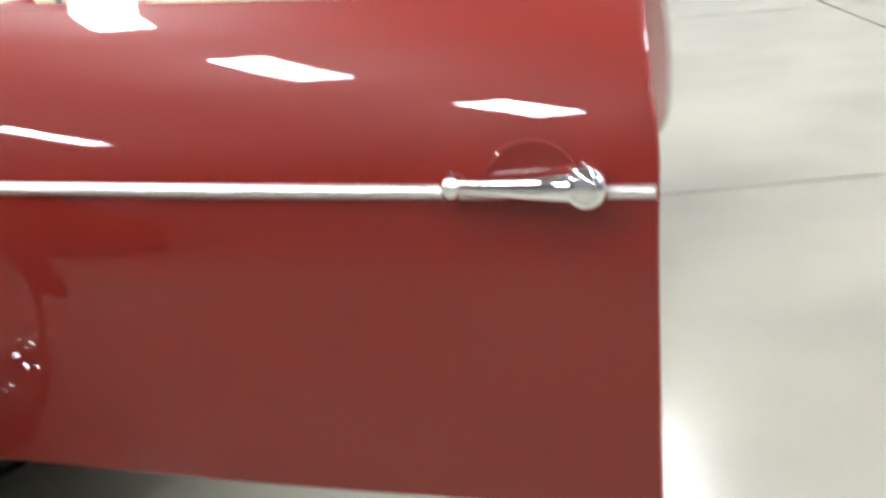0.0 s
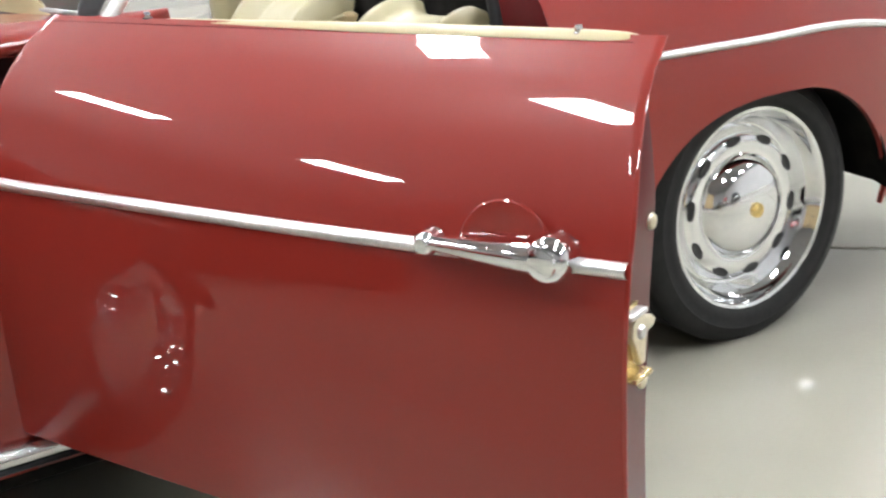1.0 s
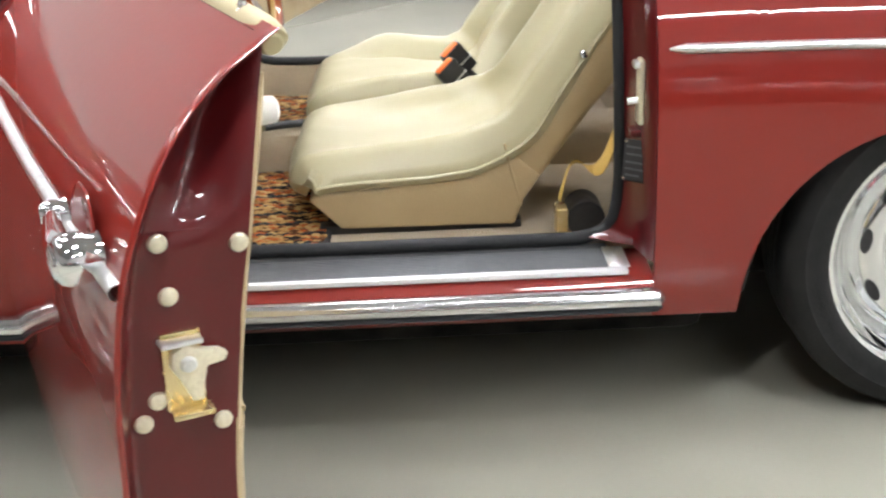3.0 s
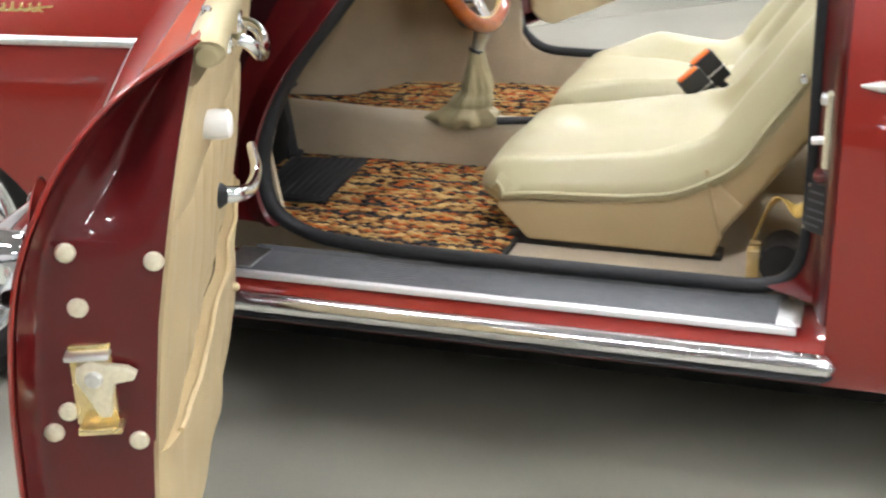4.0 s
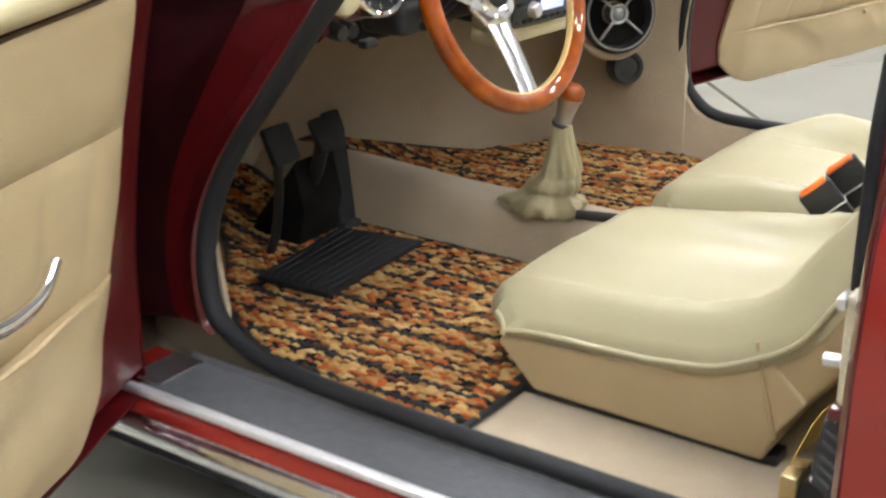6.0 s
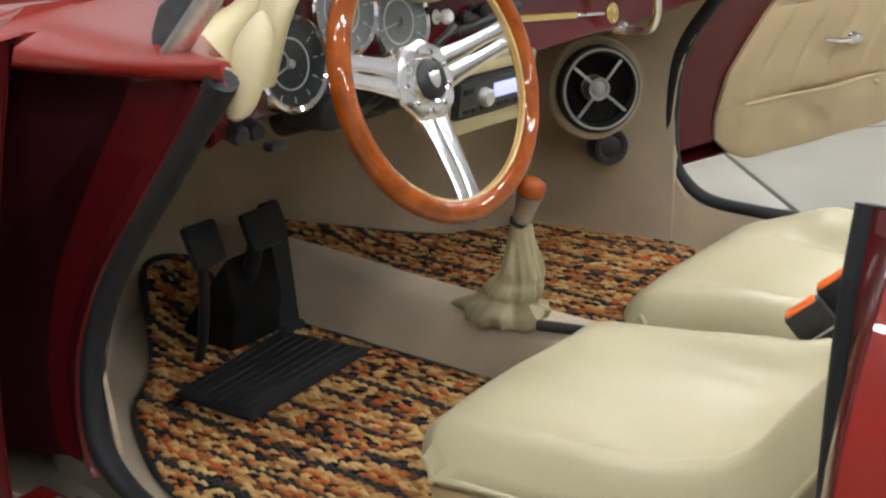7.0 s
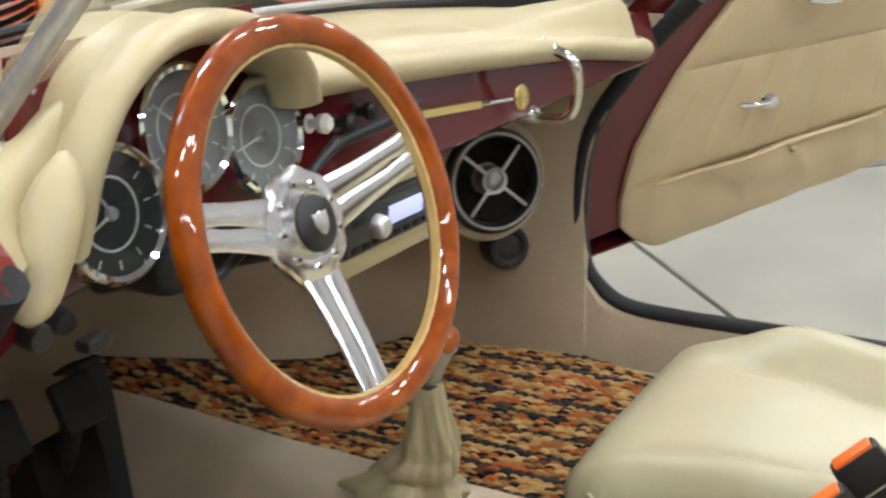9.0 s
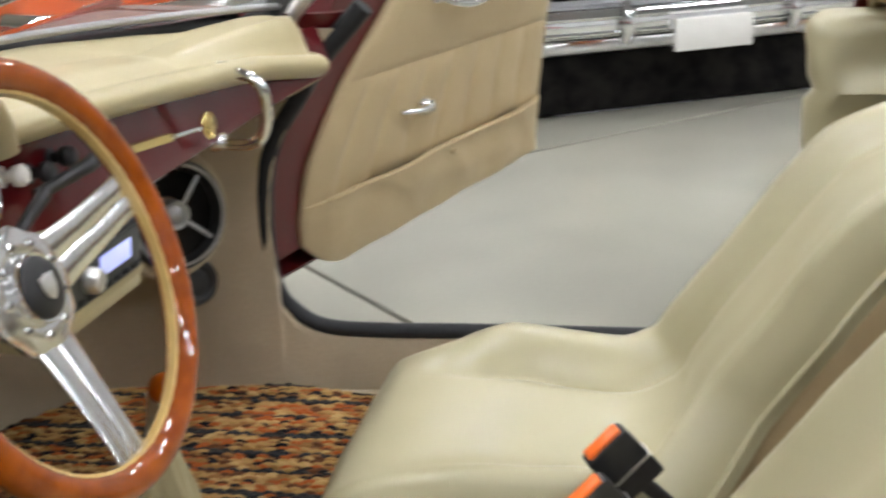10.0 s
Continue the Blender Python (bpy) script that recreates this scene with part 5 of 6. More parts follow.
part("surround", rbox((-0.05, -0.110, -0.052), (0.003, 0.110, -0.0285), 0.004), DASHPAD, stereo, "cream padded stereo surround")
part("surround", rbox((-0.05, -0.110, 0.0285), (0.003, 0.110, 0.046), 0.004), DASHPAD, stereo, "cream padded stereo surround")
part("surround", rbox((-0.05, -0.110, -0.0285), (0.003, -0.0935, 0.0285), 0.003), DASHPAD, stereo)
part("surround", rbox((-0.05, 0.0935, -0.0285), (0.003, 0.110, 0.0285), 0.003), DASHPAD, stereo)
part("face", rbox((0.008, -0.088, -0.0235), (0.012, 0.088, 0.0235), 0.002), GAUGE, stereo)
part("display", rbox((0.012, -0.010, -0.006), (0.0128, 0.062, 0.015), 0.0006), LCD, stereo, "lit blue display")
part("volume_knob", lathe([(0, 0.014), (0.010, 0.0135), (0.0125, 0.010), (0.0130, 0.0)], RM @ aim((0.012, -0.034, 0.0), (1, 0, 0)), 28), SATIN, stereo, "silver volume knob")
for k in range(8):
    part("button", rbox((0.012, -0.080 + k * 0.0205, -0.0195), (0.0145, -0.066 + k * 0.0205, -0.0135), 0.0012), RUBBER, stereo)
part("eject_button", rbox((0.012, -0.082, 0.008), (0.0142, -0.056, 0.016), 0.0015), RUBBER, stereo)
for yy, zz in ((0.700, 0.806), (0.735, 0.800), (0.768, 0.806)):
    kn = part("dash_knob", lathe([(0, 0.024), (0.007, 0.0235), (0.0105, 0.019), (0.0095, 0.012), (0.0055, 0.009), (0.0050, 0.0), (0.010, -0.001)], aim((dash_x(yy) - 0.004, yy, zz), (1, 0, 0.1)), 24), WHITE if yy < 0.71 else BLACK, car, "small dash knob")
part("ignition_lever", tube([(dash_x(0.735) + 0.01, 0.715, 0.785), (dash_x(0.76) + 0.035, 0.765, 0.800), (dash_x(0.80) + 0.04, 0.808, 0.812)], [0.006, 0.007, 0.009], 12), BLACK, car, "black dash lever")
# gold strip with round badge
strip_pts = [(dash_x(y) + 0.001, y, 0.789 - 0.105 * (y - 0.80)) for y in np.linspace(0.80, 1.085, 20)]
bm = bmesh.new()
rows = []
for x, y, z in strip_pts:
    rows.append([Vector((x - 0.002, y, z + 0.0055)), Vector((x + 0.003, y, z + 0.0045)), Vector((x + 0.003, y, z - 0.0045)), Vector((x - 0.002, y, z - 0.0055))])
part("dash_strip", thicken(grid([r for r in rows if r[0].y < 1.02]), 0.002), GOLD, dash, "gold strip along the dash")
part("dash_strip", tube(strip_pts[13:], 0.0030, 8), CHROME, dash, "thin chrome strip")
part("dash_badge", lathe([(0, 0.0045), (0.014, 0.004), (0.0165, 0.002), (0.017, -0.004)], aim((dash_x(1.109) + 0.001, 1.109, 0.757), (1, -0.1, 0.10)), 36), GOLD, dash, "round gold badge")
# grab handle
gx = dash_x(1.15)
gh = spline([(gx + 0.014, 1.140, 0.815), (gx + 0.036, 1.136, 0.813), (gx + 0.058, 1.132, 0.801), (gx + 0.062, 1.137, 0.772), (gx + 0.056, 1.140, 0.742), (gx + 0.040, 1.140, 0.727), (gx + 0.010, 1.138, 0.726), (gx - 0.006, 1.136, 0.729)], 30)
part("grab_handle", tube(gh, 0.0072, 12), CHROME, car, "chrome passenger grab handle")
part("handle_foot", lathe([(0, 0.012), (0.010, 0.010), (0.013, 0.004), (0.014, -0.004)], aim((gx + 0.012, 1.140, 0.815), (1, 0, 0.2)), 24), CHROME, car)
part("handle_foot", lathe([(0, 0.012), (0.010, 0.010), (0.013, 0.004), (0.014, -0.004)], aim((gx - 0.004, 1.136, 0.731), (1, 0, -0.2)), 24), CHROME, car)
# lower dash lip switches
for yy, zz in ((0.285, 0.742), (0.330, 0.735)):
    part("dash_switch", lathe([(0, 0.028), (0.009, 0.027), (0.012, 0.020), (0.012, 0.0)], aim((dash_x(yy) + 0.002, yy, zz), (1, -0.2, -0.1)), 20), BLACK, car, "black dash switch")
part("hood_release", box((0.205, 0.318, 0.712), (0.222, 0.345, 0.724), 0.004), BLACK, car, "black pull under the dash")

# ---- loudspeaker on the kick panel ----
SPN = Vector((0.80, -0.60, 0.10)).normalized()
spm = aim((0.052, 1.338, 0.573), SPN, 4)
spk = part("speaker", lathe([(0.076, -0.030), (0.080, -0.012), (0.080, 0.004), (0.077, 0.008), (0.069, 0.009), (0.066, 0.005), (0.064, -0.012)], spm, 56), BLACK, car, "round black loudspeaker in the kick panel")
part("bezel_ring", lathe([(0.0695, 0.0085), (0.0700, 0.0110), (0.0735, 0.0112), (0.0745, 0.0085)], spm, 56), DULL, spk, "thin silver ring")
part("cone", lathe([(0.065, -0.008), (0.060, -0.007), (0.050, -0.016), (0.020, -0.030), (0.0, -0.032)], spm, 48), MATTE, spk)
part("tweeter", lathe([(0, 0.004), (0.010, 0.002), (0.0145, -0.002), (0.0155, 0.002), (0.0205, 0.003), (0.022, -0.004), (0.022, -0.02)], spm, 36), DULL, spk, "silver tweeter at the centre")
for k in range(4):
    a = radians(45 + 90 * k)
    part("grille_bar", moved(box((0.020, -0.0028, 0.001), (0.070, 0.0028, 0.0055), 0.0012), spm @ Matrix.Rotation(a, 4, "Z")), DULL, spk, "silver grille bar")
part("speaker_plate", moved(lathe([(0.0, -0.028), (0.092, -0.028), (0.096, -0.020), (0.092, -0.012), (0.075, -0.012)], spm, 56), Matrix()), CARPET, spk, "carpeted speaker plate")
tw = aim((0.050, 1.390, 0.452), SPN)
part("vent", lathe([(0.0, 0.002), (0.012, 0.004), (0.020, 0.001), (0.026, 0.006), (0.033, 0.006), (0.036, 0.0), (0.036, -0.03)], tw, 36), BLACK, car, "round black vent below the loudspeaker")

# ---- windscreen ----
def windscreen():
    ws = part("windscreen_post", tube([(0.214, 0.178, 0.832), (0.252, 0.182, 0.876), (0.288, 0.187, 0.916), (0.372, 0.194, 1.006), (0.440, 0.200, 1.085)], [0.0092, 0.0092, 0.0085, 0.0085, 0.0085], 14, flat=0.9), SATIN, car, "raked satin aluminium windscreen post")
    part("post_sleeve", tube([(0.214, 0.178, 0.834), (0.252, 0.182, 0.876), (0.287, 0.187, 0.915)], 0.0122, 16), SATIN, ws)
    part("windscreen_post", mirrored(tube([(0.214, 0.178, 0.832), (0.252, 0.182, 0.876), (0.288, 0.187, 0.916), (0.372, 0.194, 1.006), (0.440, 0.200, 1.085)], [0.0092, 0.0092, 0.0085, 0.0085, 0.0085], 14, flat=0.9)), SATIN, car, "raked satin aluminium windscreen post")
    for flip in (lambda b: b, mirrored):
        part("post_gasket", flip(slab_of([(0.182, 0.838), (0.186, 0.868), (0.200, 0.894), (0.246, 0.926), (0.262, 0.920), (0.205, 0.836)], 0.188, 0.203, "y", 0.006, 3)), WEDGE, ws, "dark rubber wedge along the post")
    def edge(s, up):
        y = 0.19 + (1.43 - 0.19) * s
        k = 1 - (2 * s - 1) ** 2
        a = Vector((screen_x(y), y, 0.866 - 0.030 * (abs(y - YC) / 0.62) ** 2))
        b = Vector((0.430 - 0.20 * k, y, 1.085 + 0.02 * k))
        return a.lerp(b, up)
    rows = [[edge(s, u) for u in np.linspace(0, 1, 6)] for s in np.linspace(0, 1, 30)]
    pane = part("pane", grid(rows), GLASS, ws, "clear curved windscreen glass")
    turned_to(pane, (1, 0, -1))
    pane.visible_shadow = False
    part("lower_gasket", tube([edge(s, -0.005) for s in np.linspace(0, 1, 40)], 0.0120, 12), RUBBER, ws, "black rubber windscreen gasket")
    part("lower_frame", tube([edge(s, 0.07) for s in np.linspace(0, 1, 40)], 0.0050, 8), DULL, ws)
    part("upper_frame", tube([edge(s, 1.0) for s in np.linspace(0, 1, 40)], 0.010, 10), SATIN, ws)


windscreen()
for y0, y1 in ((0.40, 0.72), (0.92, 1.22)):
    wp = part("wiper", tube([(-0.02, y0, 0.905), (0.02, (y0 + y1) / 2, 0.925), (0.055, y1, 0.935)], 0.0045, 8), SATIN, car, "thin windscreen wiper")
    part("wiper_blade", tube([(0.00, y0 + 0.05, 0.918), (0.055, y1 + 0.03, 0.938)], 0.005, 8), BLACK, wp)

# ---- seats ----
def seat(mirror):
    flip = mirrored if mirror else (lambda b: b)
    Y0, Y1 = 0.348, 0.762
    shape = [(0.462, 0.272), (0.786, 0.268), (0.802, 0.312), (0.836, 0.360), (0.790, 0.400), (0.700, 0.362), (0.560, 0.350), (0.412, 0.340), (0.405, 0.330)]
    s = part("seat", flip(slab_of(shape, Y0, Y1, "y", 0.012, 3)), SHELL, car, "cream vinyl bucket seat")
    shape = [(0.775, 0.330), (0.812, 0.322), (0.930, 0.480), (1.040, 0.610), (1.088, 0.686), (1.050, 0.696), (0.994, 0.668), (0.922, 0.590), (0.856, 0.495), (0.785, 0.408)]
    part("back_shell", flip(slab_of(shape, Y0 + 0.004, Y1 - 0.066, "y", 0.014, 3)), SHELL, s, "tan vinyl back of the seat")
    back = 0.0 if mirror else 0.008
    front = [(0.398, 0.328, 0), (0.378, 0.338, 0), (0.368, 0.356, 0), (0.376, 0.380, 0), (0.400, 0.402, 0)]
    top = [(0.46, 0.418, 0), (0.55, 0.420, 0), (0.63, 0.411, 0), (0.70, 0.408, 0), (0.745, 0.428, 0)] if mirror else [(0.46, 0.412, 0), (0.55, 0.414, 0), (0.63, 0.415, 0), (0.70, 0.424, 0), (0.752, 0.448, 0)]
    rise = [(0.780, 0.475, 0), (0.812, 0.525, 0), (0.855, 0.585, 0), (0.897, 0.646, 0), (0.942, 0.700, 0), (0.990, 0.726, 0), (1.040, 0.736, 0), (1.085, 0.720, 0)]
    path = spline(front + top + [(x + back, z, 0) for x, z, _ in rise], 64)
    rows = []
    n = 44
    for i, p in enumerate(path):
        t = i / 63
        d = (path[min(i + 1, 63)] - path[max(i - 1, 0)]).normalized()
        nx, nz = -d.y, d.x                     # across the path, towards the sitter
        row = []
        cushion = max(0.0, min(1.0, (p.x - 0.40) / 0.10))
        for k in range(n + 1):
            s_ = k / n
            y = Y0 - 0.006 + (Y1 - Y0 + 0.012) * s_
            e = abs(2 * s_ - 1)
            grow = min(1.0, max(0.22, (p.x - 0.43) / 0.22))
            upright = min(1.0, max(0.0, (p.x - 0.73) / 0.09))
            if mirror and s_ < 0.5:      # a full bolster on the door's side, parted from the cushion by a crease
                grow = min(1.0, max(0.12, (p.x - 0.41) / 0.13))
                bolster = (0.040 - 0.012 * upright) * lerp([(0.52, 0.0), (0.57, 0.16), (0.64, 0.58), (0.72, 0.92), (0.78, 1.0), (0.86, 0.98), (1.0, 0.7)], e) * cushion * grow
                bolster -= 0.010 * math.exp(-((e - 0.52) / 0.045) ** 2) * grow * (1 - 0.6 * upright) * cushion
            else:
                bolster = 0.030 * math.exp(-((e - 0.83) / 0.15) ** 2) * cushion * grow * (1 - 0.5 * upright)
            drop = -0.052 * max(0.0, (e - 0.76) / 0.24) ** 1.35 if s_ < 0.5 and not mirror else -0.050 * max(0.0, (e - 0.84) / 0.16) ** 2.2
            crown = 0.006 * (1 - e * e) - (0.010 if mirror else 0.026) * cushion * math.exp(-(e / 0.70) ** 4)
            crown -= 0.008 * math.exp(-((p.x - 0.757) / 0.012) ** 2) * (1 - e * e)      # where the cushion meets the back
            h = bolster + drop + crown + 0.0045 * noise.noise(Vector((p.x * 7, y * 7, 2.0 + mirror))) + 0.0016 * noise.noise(Vector((p.x * 26, y * 15, 5.0 + mirror)))
            narrow = 1 - 0.10 * max(0, (p.x - 0.80) / 0.25)
            if s_ > 0.5:
                narrow -= 0.28 * min(1.0, max(0.0, (p.x - 0.735) / 0.07))      # the back is slimmer than the cushion
            yy = (Y0 + Y1) / 2 + (y - (Y0 + Y1) / 2) * narrow
            row.append(Vector((p.x + nx * h, yy, p.y + nz * h)))
        rows.append(row)
    under = []
    for i, r in enumerate(rows):
        d = (path[min(i + 1, 63)] - path[max(i - 1, 0)]).normalized()
        c = (r[0] + r[-1]) / 2
        under.append([Vector((v.x + d.y * 0.016, c.y + (v.y - c.y) * 0.965, v.z - d.x * 0.016)) for v in r])
    loops = [top + list(reversed(low)) for top, low in zip(rows, under)]
    pad = grid(loops, close_v=True)
    part("pad", flip(pad), VINYL, s, "smooth cream vinyl seat pad", angle=60)
    for side in (0, -1):
        pts = [r[side] + Vector((0, -0.002 if side == 0 else 0.002, -0.002)) for r in rows[2:62]]
        part("piping", flip(tube(pts, 0.0038, 8)), VINYL, s, "cream piping")
    part("seat_rail", flip(box((0.42, Y0 + 0.015, FLOOR_Z), (0.80, Y0 + 0.050, 0.272), 0.003)), BLACK, s, "black seat rail")
    part("seat_rail", flip(box((0.42, Y1 - 0.050, FLOOR_Z), (0.80, Y1 - 0.015, 0.272), 0.003)), BLACK, s, "black seat rail")
    part("side_seam", flip(tube(spline([(0.770, Y0 - 0.001, 0.425), (0.785, Y0 - 0.002, 0.36), (0.800, Y0 - 0.001, 0.305)], 10), 0.0028, 6)), SHELL, s)
    part("hinge_bolt", flip(lathe([(0, 0.010), (0.006, 0.0095), (0.0085, 0.006), (0.0085, -0.004)], aim((0.915, Y0, 0.585), (0, -1, 0)), 18)), CHROME, s)
    return s


seat(False)
seat(True)

# ---- belts ----
def buckle(at, turn, lean):
    m = Matrix.Translation(at) @ Matrix.Rotation(radians(turn), 4, "Z") @ Matrix.Rotation(radians(lean), 4, "Y")
    b = part("belt_buckle", moved(box((-0.026, -0.0115, -0.034), (0.026, 0.0115, 0.034), 0.004), m), BLACK, car, "black seat belt buckle with an orange button")
    part("release_button", moved(box((-0.021, -0.0085, 0.030), (0.021, 0.0085, 0.0375), 0.002), m), ORANGE, b, "orange release button")
    part("buckle_edge", moved(box((-0.0275, -0.0125, -0.008), (0.0275, 0.0125, -0.005), 0.001), m), SATIN, b)
    part("stem", tube([m @ Vector((0, 0, -0.03)), m @ Vector((0.004, 0, -0.075)), m @ Vector((0.012, 0, -0.16))], [0.009, 0.007, 0.007], 10), BLACK, b, "stiff black belt stem")
    return b


buckle((0.694, 0.780, 0.452), 24, -40)
buckle((0.708, 0.846, 0.472), 24, -40)
ret = part("belt_reel", tube([(0.905, 0.232, 0.312), (0.905, 0.305, 0.312)], 0.034, 20), BLACK, car, "black belt reel behind the seat")
part("reel_bracket", box((0.852, 0.225, FLOOR_Z), (0.872, 0.275, 0.335), 0.003), ZINC, ret, "cream zinc bracket")
part("reel_cap", lathe([(0, 0.008), (0.012, 0.007), (0.016, 0.0)], aim((0.868, 0.25, 0.312), (-1, -0.3, 0)), 18), SATIN, ret)
rows = []
for t in np.linspace(0, 1, 16):
    c = Vector((0.86 + 0.10 * t, 0.262 + 0.03 * math.sin(t * 5), 0.345 + 0.12 * t + 0.025 * math.sin(t * 7)))
    rows.append([c + Vector((0.0, -0.024, 0.010 * math.sin(t * 6))), c, c + Vector((0.004, 0.024, -0.010 * math.sin(t * 5)))])
part("belt_webbing", thicken(grid(rows), 0.0015), YELLOWBELT, ret, "folded yellow belt webbing")

# ---- strikers ----
st = part("striker", box((0.960, 0.040, 0.535), (0.970, 0.066, 0.640), 0.003), BOLT, car, "pale zinc striker plate")
part("striker_jaw", box((0.952, 0.036, 0.626), (0.962, 0.060, 0.638), 0.003), SATIN, st)
part("striker_pin", tube([(0.964, 0.048, 0.575), (0.944, 0.048, 0.573)], 0.006, 12), SATIN, st)
PM = Matrix.Translation((0.962, 0.048, 0.474)) @ Matrix.Rotation(radians(-38), 4, "Z") @ Matrix.Rotation(radians(-8), 4, "X")
plate = part("data_plate", moved(box((-0.026, -0.0012, -0.034), (0.026, 0.0012, 0.034), 0.0005), PM), BLACK, car, "small black data plate with pale lines")
for k, (zl, w) in enumerate(((0.022, 0.030), (0.010, 0.040), (-0.003, 0.036), (-0.014, 0.040), (-0.024, 0.026))):
    part("text_line", moved(box((-0.021, -0.0020, zl - 0.0016), (-0.021 + w, -0.0013, zl + 0.0016), 0), PM), WEDGE, plate, smooth=False)
for u in (-0.022, 0.022):
    for w in (-0.030, 0.030):
        part("rivet", moved(lathe([(0, 0.0028), (0.0020, 0.0024), (0.0030, 0.0)], aim((u, -0.0012, w), (0, -1, 0)), 12), PM), CHROME, plate)
part("striker_step", box((0.950, 0.050, 0.512), (0.972, 0.085, 0.524), 0.004, 3), JAMB, car, "red step pressed into the door post")

# ---- wing badge ----
def script(x0, x1, z, loops, height):
    """A slanting looped stroke, like handwriting that cannot be read."""
    pts = []
    for k in range(loops * 14 + 1):
        a = 2 * math.pi * k / 14
        u = k / (loops * 14)
        h = height * (1.5 if k < 14 else 1.0) * (0.9 + 0.15 * math.sin(u * 23))
        zz = h * (0.5 - 0.5 * math.cos(a))
        pts.append((x0 + (x1 - x0) * u + 0.0045 * math.sin(a) + 0.35 * zz, -0.0175, z + zz))
    return tube(pts, 0.0019, 7)


badge = part("wing_badge", script(-0.345, -0.215, 0.722, 8, 0.014), GOLD, car, "gold script badge on the wing")
part("badge_underline", tube([(-0.335, -0.0175, 0.720), (-0.27, -0.0180, 0.7225), (-0.195, -0.0175, 0.731)], 0.0017, 7), GOLD, badge)

# ---- loose things on the cabin floor ----
def floor_mat(mirror, seed):
    """A woven fibre mat: a dark rubber back, a bound edge and rows of twisted strands."""
    rnd = random.Random(seed)
    near = [(-0.44, 0.66), (-0.30, 0.545), (-0.21, 0.465), (-0.14, 0.375), (0.0, 0.283), (0.10, 0.243), (0.24, 0.214), (0.41, 0.208), (0.435, 0.24)]
    if mirror:
        near = [(-0.44, 0.66), (-0.38, 0.565), (-0.215, 0.375), (-0.13, 0.230), (-0.06, 0.172), (0.02, 0.158), (0.15, 0.178), (0.30, 0.208), (0.41, 0.214), (0.435, 0.24)]
    INNER_EDGE = 0.744
    plan = [(0.435, INNER_EDGE)] + near[::-1] + [(x, INNER_EDGE) for x in np.linspace(-0.43, 0.38, 12)]
    yy = (lambda y: 2 * YC - y) if mirror else (lambda y: y)
    z0 = FLOOR_Z + 0.001
    def rise(x):
        return 0.06 * max(0.0, (-0.20 - x) / 0.22) ** 1.6
    mat = thing("floor_mat", (0.05, yy(0.5), z0), "woven straw, rust and black fibre floor mat with a black border", "floor mat", "cabin floor mats")
    rows = [[Vector((x, yy(lerp(near, x) + (INNER_EDGE - lerp(near, x)) * s), z0 + 0.003 + rise(x))) for s in np.linspace(0, 1, 8)] for x in np.linspace(-0.432, 0.434, 40)]
    part("backing", thicken(grid(rows), 0.002), RUBBER, mat, smooth=False)
    loop = spline([(x, yy(y), z0 + 0.006 + rise(x)) for x, y in plan + [plan[0]]], 120)
    part("border", tube(loop[:-1], 0.0065, 8, closed=True, flat=0.8), RUBBER, mat, "black bound edge")
    poly = [(x, y) for x, y in plan]
    def inside(x, y):
        c = False
        for (x1, y1), (x2, y2) in zip(poly, poly[1:] + poly[:1]):
            if (y1 > y) != (y2 > y) and x < (x2 - x1) * (y - y1) / (y2 - y1) + x1:
                c = not c
        return c
    verts, faces, dark_v, dark_f = [], [], [], []
    step_y, step_x = 0.0070, 0.0165
    j = 0
    y = 0.160 if mirror else 0.213
    ring = 6
    while y < 0.742:
        dark_row = j % 8 == 3 or j % 24 in (12, 4)
        x = -0.43 + (0.5 * step_x if j % 2 else 0)
        while x < 0.430:
            if inside(x, y):
                L, W, H = 0.0125 * rnd.uniform(0.85, 1.15), 0.0042, 0.0042
                a = radians((16 if j % 2 else -16) + rnd.uniform(-8, 8))
                ca, sa = math.cos(a), math.sin(a)
                zc = z0 + 0.0075 + rise(x) + rnd.uniform(-0.001, 0.0015)
                V, F = (dark_v, dark_f) if (dark_row and rnd.random() < 0.9) else (verts, faces)
                b0 = len(V)
                for t, rr in ((-1.0, 0.25), (-0.6, 0.85), (0.0, 1.0), (0.6, 0.85), (1.0, 0.25)):
                    for k in range(ring):
                        q = 2 * math.pi * k / ring
                        lx, ly, lz = L * t, W * rr * math.cos(q), H * rr * math.sin(q) + 0.0022 * (1 - t * t)
                        V.append((x + lx * ca - ly * sa, yy(y + lx * sa + ly * ca), zc + lz))
                for i in range(4):
                    for k in range(ring):
                        F.append((b0 + i * ring + k, b0 + i * ring + (k + 1) % ring, b0 + (i + 1) * ring + (k + 1) % ring, b0 + (i + 1) * ring + k))
            x += step_x * rnd.uniform(0.94, 1.06)
        y += step_y
        j += 1
    for nm, V, F, mt in (("weave", verts, faces, WEAVE), ("dark_weave", dark_v, dark_f, RUBBER)):
        me = bpy.data.meshes.new(nm)
        me.from_pydata(V, [], F)
        me.materials.append(mt)
        me.shade_smooth()
        o = new(nm, me)
        o.parent = mat
        o.matrix_parent_inverse = Matrix.Translation(mat.location).inverted()
        o["kind"] = "stuff"
    return mat


floor_mat(False, 3)
floor_mat(True, 8)


